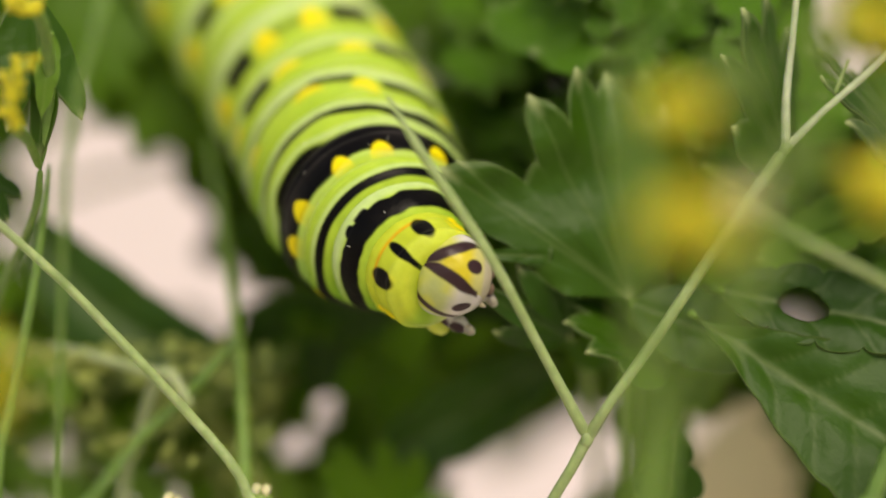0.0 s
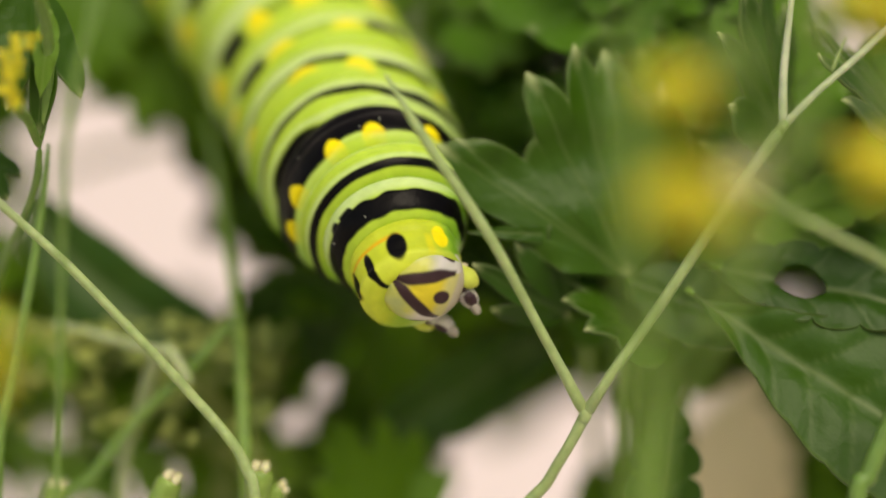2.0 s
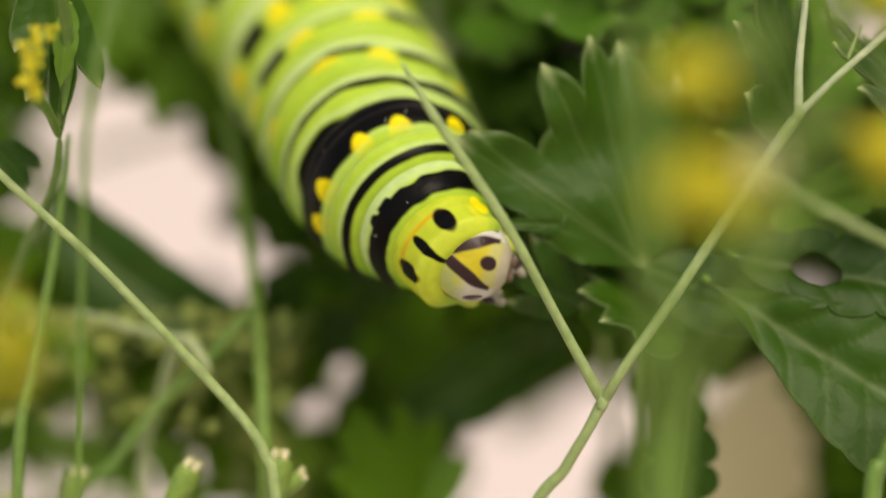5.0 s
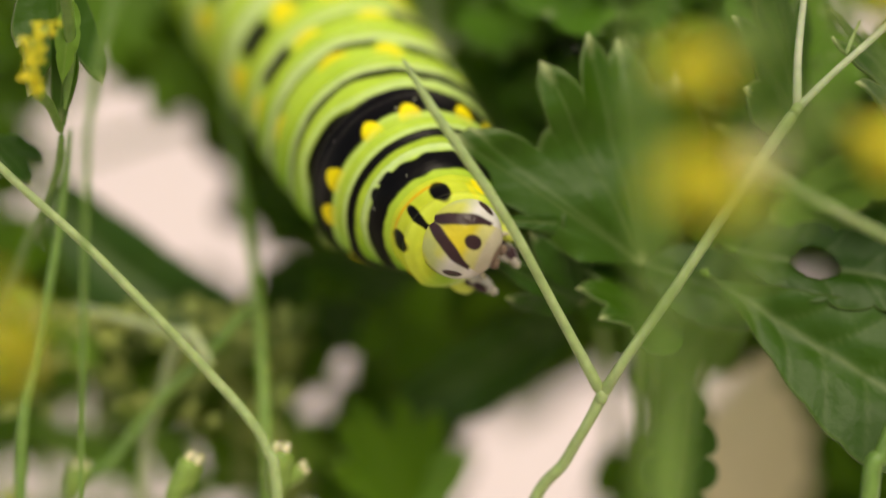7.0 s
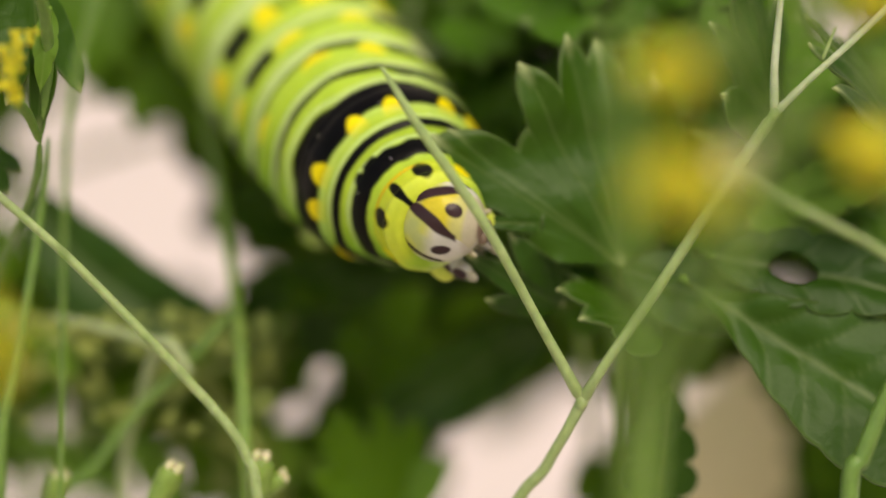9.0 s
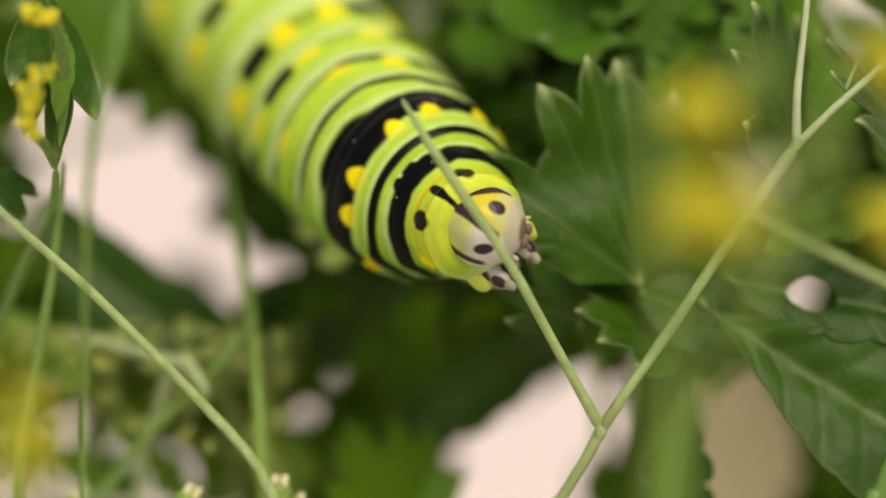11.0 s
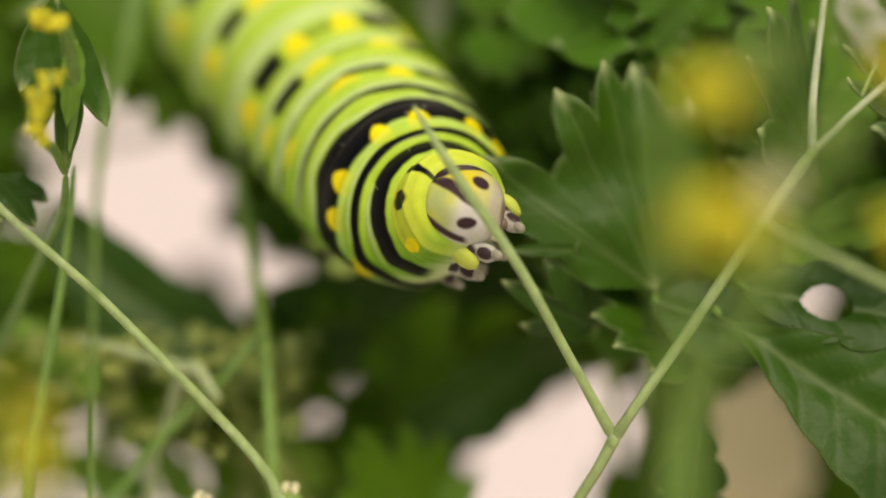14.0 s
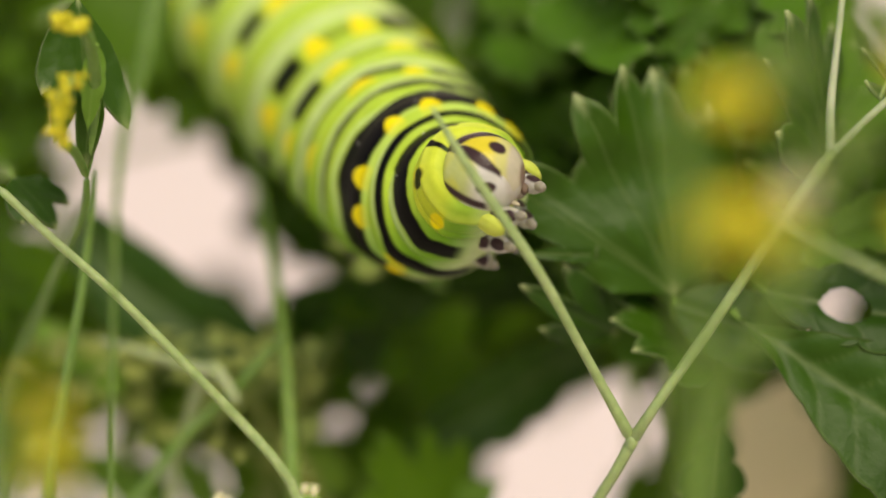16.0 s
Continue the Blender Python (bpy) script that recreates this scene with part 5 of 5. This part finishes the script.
            (14.5, pose(0.00829, -0.01440, -0.00945, -14.4, 21.7, -169.2)),
            (15.0, pose(0.00854, -0.01434, -0.00956, -14.8, 27.0, -163.6)),
            (15.5, pose(0.00844, -0.01436, -0.00987, -19.7, 22.0, -167.6)),
            (16.0, pose(0.00854, -0.01434, -0.00943, -12.3, 27.6, -162.7)),
        ],
        [
            (0.0, pose(0.00688, -0.01216, -0.00956, -35.1, 18.8, -172.7)),
            (0.5, pose(0.00696, -0.01205, -0.00941, -33.9, 20.4, -170.3)),
            (1.0, pose(0.00689, -0.01207, -0.00949, -34.6, 20.1, -170.1)),
            (1.5, pose(0.00666, -0.01213, -0.00958, -36.7, 20.0, -174.8)),
            (2.0, pose(0.00683, -0.01211, -0.00960, -35.9, 21.0, -174.3)),
            (2.5, pose(0.00682, -0.01210, -0.00968, -36.0, 21.1, -173.6)),
            (3.0, pose(0.00683, -0.01212, -0.00969, -36.2, 21.5, -173.3)),
            (3.5, pose(0.00691, -0.01223, -0.00973, -36.6, 20.8, -174.2)),
            (4.0, pose(0.00691, -0.01214, -0.00974, -38.4, 21.2, -174.3)),
            (6.5, pose(0.00730, -0.01251, -0.00962, -33.6, 21.7, -167.9)),
            (7.0, pose(0.00738, -0.01255, -0.00971, -33.4, 22.2, -168.1)),
            (7.5, pose(0.00757, -0.01248, -0.00940, -31.6, 22.1, -166.4)),
            (8.0, pose(0.00753, -0.01251, -0.00940, -31.8, 21.6, -165.8)),
            (8.5, pose(0.00756, -0.01248, -0.00934, -31.9, 22.4, -165.1)),
            (9.0, pose(0.00756, -0.01226, -0.00911, -32.7, 23.2, -165.3)),
            (11.5, pose(0.00794, -0.01250, -0.00889, -22.5, 19.4, -156.8)),
            (12.0, pose(0.00736, -0.01221, -0.00889, -23.1, 20.7, -161.8)),
            (12.5, pose(0.00736, -0.01219, -0.00910, -24.7, 20.8, -163.9)),
            (13.0, pose(0.00744, -0.01217, -0.00947, -25.7, 22.6, -163.2)),
            (13.5, pose(0.00721, -0.01208, -0.00909, -23.9, 20.1, -164.5)),
            (14.0, pose(0.00739, -0.01210, -0.00906, -24.4, 19.0, -163.7)),
            (14.5, pose(0.00747, -0.01201, -0.00871, -20.3, 19.5, -164.8)),
            (15.0, pose(0.00752, -0.01209, -0.00885, -20.6, 22.7, -162.6)),
            (15.5, pose(0.00754, -0.01214, -0.00899, -23.5, 19.7, -164.5)),
            (16.0, pose(0.00750, -0.01206, -0.00878, -19.9, 23.2, -162.2)),
        ],
        [
            (0.0, pose(0.00599, -0.00963, -0.00779, -35.6, 15.5, -172.0)),
            (0.5, pose(0.00597, -0.00954, -0.00766, -35.3, 15.6, -170.5)),
            (1.0, pose(0.00588, -0.00956, -0.00771, -36.0, 15.8, -170.5)),
            (1.5, pose(0.00577, -0.00961, -0.00772, -37.1, 16.8, -173.0)),
            (2.0, pose(0.00590, -0.00957, -0.00778, -36.6, 17.3, -172.6)),
            (2.5, pose(0.00587, -0.00957, -0.00784, -37.1, 17.1, -172.2)),
            (3.0, pose(0.00587, -0.00959, -0.00784, -37.1, 17.3, -172.3)),
            (3.5, pose(0.00597, -0.00969, -0.00786, -37.1, 16.9, -172.2)),
            (4.0, pose(0.00596, -0.00969, -0.00786, -37.9, 17.8, -172.5)),
            (6.5, pose(0.00615, -0.01007, -0.00797, -33.6, 16.7, -166.1)),
            (7.0, pose(0.00620, -0.01008, -0.00807, -33.1, 17.9, -166.1)),
            (7.5, pose(0.00636, -0.01005, -0.00787, -31.4, 17.4, -163.8)),
            (8.0, pose(0.00631, -0.01010, -0.00786, -31.5, 16.9, -163.6)),
            (8.5, pose(0.00632, -0.01012, -0.00781, -31.9, 17.2, -163.0)),
            (9.0, pose(0.00634, -0.01003, -0.00762, -32.7, 18.8, -162.8)),
            (11.5, pose(0.00654, -0.01009, -0.00771, -25.2, 16.0, -158.1)),
            (12.0, pose(0.00615, -0.00989, -0.00773, -27.2, 17.2, -160.3)),
            (12.5, pose(0.00619, -0.00985, -0.00789, -27.6, 17.9, -161.8)),
            (13.0, pose(0.00620, -0.00982, -0.00821, -28.3, 18.4, -161.7)),
            (13.5, pose(0.00610, -0.00978, -0.00794, -27.3, 17.7, -161.8)),
            (14.0, pose(0.00627, -0.00980, -0.00789, -27.0, 16.6, -161.1)),
            (14.5, pose(0.00637, -0.00969, -0.00769, -25.1, 17.6, -160.3)),
            (15.0, pose(0.00633, -0.00975, -0.00780, -25.6, 18.9, -160.9)),
            (15.5, pose(0.00641, -0.00980, -0.00785, -26.7, 17.7, -161.2)),
            (16.0, pose(0.00630, -0.00976, -0.00775, -26.2, 19.3, -160.5)),
        ],
        [
            (0.0, pose(0.00501, -0.00704, -0.00586, -38.0, 18.9, -171.4)),
            (0.5, pose(0.00494, -0.00696, -0.00573, -38.1, 18.4, -170.5)),
            (1.0, pose(0.00483, -0.00699, -0.00574, -38.7, 18.9, -170.7)),
            (1.5, pose(0.00476, -0.00703, -0.00572, -39.3, 20.3, -172.2)),
            (2.0, pose(0.00487, -0.00698, -0.00579, -39.0, 20.5, -172.0)),
            (2.5, pose(0.00482, -0.00700, -0.00583, -39.5, 20.3, -171.7)),
            (3.0, pose(0.00482, -0.00701, -0.00583, -39.5, 20.4, -172.0)),
            (3.5, pose(0.00492, -0.00710, -0.00584, -39.2, 20.0, -171.5)),
            (4.0, pose(0.00490, -0.00716, -0.00586, -39.5, 20.8, -171.9)),
            (6.5, pose(0.00494, -0.00756, -0.00616, -36.1, 18.5, -166.1)),
            (7.0, pose(0.00495, -0.00755, -0.00629, -35.7, 19.6, -166.1)),
            (7.5, pose(0.00507, -0.00757, -0.00619, -34.3, 19.0, -163.8)),
            (8.0, pose(0.00503, -0.00763, -0.00617, -34.4, 18.5, -163.7)),
            (8.5, pose(0.00502, -0.00771, -0.00613, -34.8, 18.6, -163.2)),
            (9.0, pose(0.00503, -0.00775, -0.00599, -35.5, 20.0, -163.0)),
            (11.5, pose(0.00511, -0.00762, -0.00634, -28.9, 18.2, -158.9)),
            (12.0, pose(0.00482, -0.00757, -0.00634, -31.1, 19.0, -160.0)),
            (12.5, pose(0.00491, -0.00751, -0.00650, -31.1, 19.6, -161.2)),
            (13.0, pose(0.00488, -0.00743, -0.00675, -31.6, 19.4, -161.3)),
            (13.5, pose(0.00483, -0.00748, -0.00658, -30.9, 19.7, -160.7)),
            (14.0, pose(0.00500, -0.00749, -0.00655, -30.2, 18.7, -160.0)),
            (14.5, pose(0.00506, -0.00742, -0.00644, -29.3, 19.7, -158.4)),
            (15.0, pose(0.00501, -0.00742, -0.00650, -29.9, 20.0, -159.9)),
            (15.5, pose(0.00510, -0.00748, -0.00650, -30.1, 19.6, -159.5)),
            (16.0, pose(0.00498, -0.00749, -0.00643, -30.8, 20.4, -159.6)),
        ],
        [
            (0.0, pose(0.00304, -0.00342, -0.00281, -42.7, 28.1, -172.2)),
            (0.5, pose(0.00295, -0.00335, -0.00267, -42.8, 27.9, -171.8)),
            (1.0, pose(0.00281, -0.00338, -0.00264, -43.4, 28.5, -172.4)),
            (1.5, pose(0.00274, -0.00340, -0.00259, -44.1, 29.6, -173.9)),
            (2.0, pose(0.00284, -0.00334, -0.00267, -43.9, 29.8, -173.9)),
            (2.5, pose(0.00278, -0.00338, -0.00269, -44.1, 29.8, -173.9)),
            (3.0, pose(0.00278, -0.00337, -0.00269, -44.1, 29.8, -174.0)),
            (3.5, pose(0.00287, -0.00343, -0.00269, -43.7, 29.3, -173.5)),
            (4.0, pose(0.00288, -0.00357, -0.00276, -43.8, 29.6, -173.7)),
            (6.5, pose(0.00285, -0.00403, -0.00322, -41.4, 26.5, -169.1)),
            (7.0, pose(0.00282, -0.00399, -0.00334, -41.6, 26.7, -169.2)),
            (7.5, pose(0.00293, -0.00409, -0.00336, -40.6, 26.0, -167.7)),
            (8.0, pose(0.00290, -0.00416, -0.00335, -40.6, 25.7, -167.4)),
            (8.5, pose(0.00288, -0.00430, -0.00332, -40.7, 25.7, -167.0)),
            (9.0, pose(0.00293, -0.00452, -0.00328, -41.0, 26.2, -166.9)),
            (11.5, pose(0.00277, -0.00413, -0.00398, -33.9, 25.4, -160.7)),
            (12.0, pose(0.00264, -0.00429, -0.00400, -35.3, 25.5, -162.0)),
            (12.5, pose(0.00278, -0.00420, -0.00414, -35.6, 25.3, -163.1)),
            (13.0, pose(0.00270, -0.00405, -0.00432, -35.7, 25.3, -163.1)),
            (13.5, pose(0.00271, -0.00425, -0.00430, -35.1, 25.5, -162.4)),
            (14.0, pose(0.00287, -0.00424, -0.00430, -34.3, 24.8, -161.3)),
            (14.5, pose(0.00287, -0.00424, -0.00428, -33.7, 25.4, -160.1)),
            (15.0, pose(0.00281, -0.00415, -0.00426, -34.0, 25.5, -160.8)),
            (15.5, pose(0.00289, -0.00423, -0.00425, -34.1, 25.2, -160.4)),
            (16.0, pose(0.00279, -0.00432, -0.00419, -34.7, 25.7, -160.8)),
        ],
        [
            (0.0, pose(0.00022, 0.00069, 0.00094, -48.5, 36.1, -175.1)),
            (0.5, pose(0.00012, 0.00073, 0.00110, -48.8, 36.1, -175.3)),
            (1.0, pose(-0.00003, 0.00072, 0.00117, -49.4, 36.8, -176.4)),
            (1.5, pose(-0.00011, 0.00073, 0.00124, -50.2, 37.7, -177.8)),
            (2.0, pose(-0.00002, 0.00081, 0.00115, -50.2, 37.9, -178.1)),
            (2.5, pose(-0.00009, 0.00077, 0.00115, -50.3, 38.1, -178.2)),
            (3.0, pose(-0.00008, 0.00079, 0.00115, -50.1, 38.0, -178.1)),
            (3.5, pose(-0.00000, 0.00076, 0.00115, -49.6, 37.5, -177.5)),
            (4.0, pose(0.00006, 0.00055, 0.00101, -49.4, 37.4, -177.4)),
            (6.5, pose(0.00008, -0.00000, 0.00048, -47.7, 33.5, -174.0)),
            (7.0, pose(0.00006, 0.00006, 0.00041, -48.0, 32.7, -174.1)),
            (7.5, pose(0.00020, -0.00013, 0.00027, -47.6, 32.1, -173.4)),
            (8.0, pose(0.00017, -0.00022, 0.00028, -47.4, 31.9, -172.8)),
            (8.5, pose(0.00015, -0.00042, 0.00028, -47.2, 31.8, -172.5)),
            (9.0, pose(0.00029, -0.00081, 0.00018, -47.1, 31.6, -172.2)),
            (11.5, pose(-0.00025, -0.00014, -0.00094, -39.3, 31.9, -164.0)),
            (12.0, pose(-0.00016, -0.00050, -0.00103, -40.1, 31.5, -165.3)),
            (12.5, pose(0.00006, -0.00038, -0.00112, -40.5, 30.5, -166.0)),
            (13.0, pose(-0.00008, -0.00013, -0.00124, -40.2, 30.6, -165.8)),
            (13.5, pose(0.00001, -0.00051, -0.00140, -39.6, 30.8, -165.1)),
            (14.0, pose(0.00012, -0.00049, -0.00143, -38.8, 30.3, -163.7)),
            (14.5, pose(0.00009, -0.00058, -0.00150, -38.4, 30.6, -162.9)),
            (15.0, pose(-0.00003, -0.00040, -0.00141, -38.4, 30.5, -162.7)),
            (15.5, pose(0.00004, -0.00048, -0.00139, -38.3, 30.2, -162.3)),
            (16.0, pose(-0.00002, -0.00067, -0.00134, -38.9, 30.7, -162.9)),
        ],
        [
            (0.0, pose(-0.00258, 0.00401, 0.00425, -51.9, 39.6, -177.4)),
            (0.5, pose(-0.00267, 0.00405, 0.00443, -52.3, 39.7, -178.0)),
            (1.0, pose(-0.00285, 0.00406, 0.00452, -53.1, 40.5, -179.3)),
            (1.5, pose(-0.00292, 0.00410, 0.00461, -53.9, 41.2, 179.3)),
            (2.0, pose(-0.00284, 0.00419, 0.00451, -54.0, 41.4, 178.9)),
            (2.5, pose(-0.00291, 0.00416, 0.00450, -54.1, 41.7, 178.7)),
            (3.0, pose(-0.00290, 0.00419, 0.00451, -53.8, 41.6, 178.9)),
            (3.5, pose(-0.00284, 0.00420, 0.00453, -53.3, 41.2, 179.6)),
            (4.0, pose(-0.00271, 0.00393, 0.00432, -52.8, 40.8, 180.0)),
            (6.5, pose(-0.00253, 0.00329, 0.00382, -51.3, 36.6, -177.2)),
            (7.0, pose(-0.00252, 0.00336, 0.00383, -51.5, 35.3, -177.1)),
            (7.5, pose(-0.00230, 0.00311, 0.00362, -51.3, 34.7, -176.8)),
            (8.0, pose(-0.00234, 0.00300, 0.00361, -51.1, 34.6, -176.2)),
            (8.5, pose(-0.00234, 0.00276, 0.00357, -50.8, 34.5, -175.8)),
            (9.0, pose(-0.00210, 0.00224, 0.00334, -50.4, 34.0, -175.3)),
            (11.5, pose(-0.00303, 0.00314, 0.00185, -42.3, 34.9, -166.3)),
            (12.0, pose(-0.00273, 0.00263, 0.00167, -42.7, 34.2, -167.3)),
            (12.5, pose(-0.00242, 0.00278, 0.00164, -43.1, 32.9, -167.9)),
            (13.0, pose(-0.00265, 0.00311, 0.00157, -42.6, 33.1, -167.6)),
            (13.5, pose(-0.00248, 0.00259, 0.00125, -42.1, 33.2, -166.8)),
            (14.0, pose(-0.00241, 0.00261, 0.00118, -41.2, 32.9, -165.3)),
            (14.5, pose(-0.00244, 0.00245, 0.00105, -40.9, 33.0, -164.7)),
            (15.0, pose(-0.00264, 0.00269, 0.00119, -40.6, 32.9, -164.0)),
            (15.5, pose(-0.00258, 0.00261, 0.00122, -40.5, 32.6, -163.6)),
            (16.0, pose(-0.00259, 0.00237, 0.00124, -41.1, 33.0, -164.3)),
        ],
        [
            (0.0, pose(-0.00547, 0.00726, 0.00756, -51.9, 39.6, -177.4)),
            (0.5, pose(-0.00555, 0.00729, 0.00776, -52.3, 39.7, -178.0)),
            (1.0, pose(-0.00574, 0.00733, 0.00786, -53.1, 40.5, -179.3)),
            (1.5, pose(-0.00583, 0.00740, 0.00797, -53.9, 41.2, 179.3)),
            (2.0, pose(-0.00575, 0.00750, 0.00787, -54.0, 41.4, 178.9)),
            (2.5, pose(-0.00583, 0.00749, 0.00785, -54.1, 41.7, 178.7)),
            (3.0, pose(-0.00582, 0.00753, 0.00787, -53.8, 41.6, 178.9)),
            (3.5, pose(-0.00576, 0.00756, 0.00790, -53.3, 41.2, 179.6)),
            (4.0, pose(-0.00557, 0.00725, 0.00763, -52.8, 40.8, 180.0)),
            (6.5, pose(-0.00519, 0.00652, 0.00718, -51.3, 36.6, -177.2)),
            (7.0, pose(-0.00513, 0.00660, 0.00728, -51.5, 35.3, -177.1)),
            (7.5, pose(-0.00483, 0.00628, 0.00701, -51.3, 34.7, -176.8)),
            (8.0, pose(-0.00489, 0.00615, 0.00699, -51.1, 34.6, -176.2)),
            (8.5, pose(-0.00486, 0.00588, 0.00690, -50.8, 34.5, -175.8)),
            (9.0, pose(-0.00451, 0.00525, 0.00654, -50.4, 34.0, -175.3)),
            (11.5, pose(-0.00585, 0.00636, 0.00469, -42.3, 34.9, -166.3)),
            (12.0, pose(-0.00532, 0.00572, 0.00441, -42.7, 34.2, -167.3)),
            (12.5, pose(-0.00494, 0.00589, 0.00444, -43.1, 32.9, -167.9)),
            (13.0, pose(-0.00524, 0.00631, 0.00441, -42.6, 33.1, -167.6)),
            (13.5, pose(-0.00499, 0.00564, 0.00392, -42.1, 33.2, -166.8)),
            (14.0, pose(-0.00498, 0.00565, 0.00383, -41.2, 32.9, -165.3)),
            (14.5, pose(-0.00500, 0.00543, 0.00363, -40.9, 33.0, -164.7)),
            (15.0, pose(-0.00528, 0.00574, 0.00383, -40.6, 32.9, -164.0)),
            (15.5, pose(-0.00524, 0.00566, 0.00386, -40.5, 32.6, -163.6)),
            (16.0, pose(-0.00520, 0.00535, 0.00386, -41.1, 33.0, -164.3)),
        ],
    ]
    for ob, rows in zip(parts, tracks):
        walk(ob, rows)
    for leaf in eaten:
        home = leaf.matrix_basis.copy()
        walk(leaf, [(t, Matrix.Translation((x * MM, y * MM, z * MM)) @ home) for t, x, y, z in (
            (0.0, 0.00, 0.00, 0.00),
            (0.5, -0.23, -0.07, -0.21),
            (1.0, -0.18, -0.07, -0.33),
            (1.5, -0.07, -0.22, -0.11),
            (2.0, 0.01, -0.23, 0.00),
            (2.5, -0.09, -0.26, -0.25),
            (3.0, -0.02, -0.26, -0.15),
            (3.5, 0.05, -0.39, 0.06),
            (4.0, 0.04, -0.43, 0.05),
            (6.5, -0.25, -1.06, -0.46),
            (7.0, -0.16, -1.07, -0.32),
            (7.5, -0.27, -0.98, -0.38),
            (8.0, -0.20, -1.01, -0.31),
            (8.5, -0.21, -1.06, -0.29),
            (9.0, -0.14, -1.35, -0.02),
            (11.5, -0.03, -0.24, 0.23),
            (12.0, 0.11, 0.14, 0.30),
            (12.5, 0.17, 0.42, 0.19),
            (13.0, 0.17, 0.64, 0.20),
            (13.5, 0.20, 0.47, 0.22),
            (14.0, 0.14, 0.25, 0.22),
            (14.5, 0.16, -0.00, 0.29),
            (15.0, 0.02, 0.04, 0.10),
            (15.5, -0.01, -0.17, 0.19),
            (16.0, 0.14, -0.03, 0.16),
        )])
    home = umbel_near.matrix_basis.copy()
    walk(umbel_near, [(t, Matrix.Translation((x * MM, y * MM, z * MM)) @ home) for t, x, y, z in (
        (0.0, 0.00, 0.00, 0.00),
        (0.5, 0.11, -0.09, -0.05),
        (1.0, 0.12, -0.15, 0.06),
        (1.5, 0.00, -0.28, -0.06),
        (2.0, -0.04, -0.32, -0.01),
        (2.5, 0.01, -0.37, 0.03),
        (3.0, 0.09, -0.37, 0.10),
        (3.5, -0.05, -0.50, 0.03),
        (4.0, 0.00, -0.56, -0.06),
        (6.5, 0.04, -1.20, 0.13),
        (7.0, -0.01, -1.23, 0.04),
        (7.5, 0.07, -1.17, 0.11),
        (8.0, 0.03, -1.24, 0.13),
        (8.5, 0.05, -1.23, 0.05),
        (9.0, -0.14, -1.47, 0.04),
        (11.5, -0.54, -0.71, 2.55),
        (12.0, -0.39, -0.32, 2.38),
        (12.5, -0.30, -0.04, 2.39),
        (13.0, -0.21, 0.17, 2.47),
        (13.5, -0.33, -0.01, 2.61),
        (14.0, -0.38, -0.19, 2.31),
        (14.5, -0.36, -0.45, 2.32),
        (15.0, -0.20, -0.39, 2.38),
        (15.5, -0.22, -0.57, 2.22),
        (16.0, -0.16, -0.42, 2.08),
    )])
    home = umbel_side.matrix_basis.copy()
    walk(umbel_side, [(t, Matrix.Translation((x * MM, y * MM, z * MM)) @ home) for t, x, y, z in (
        (0.0, 0.00, 0.00, 0.00),
        (4.0, 0.04, -0.51, -0.04),
        (7.0, 0.08, -1.16, 0.07),
        (9.0, -0.14, -1.42, 0.04),
        (12.5, -0.19, 0.23, 2.85),
        (16.0, -0.12, -0.20, 2.39),
    )])


motions()
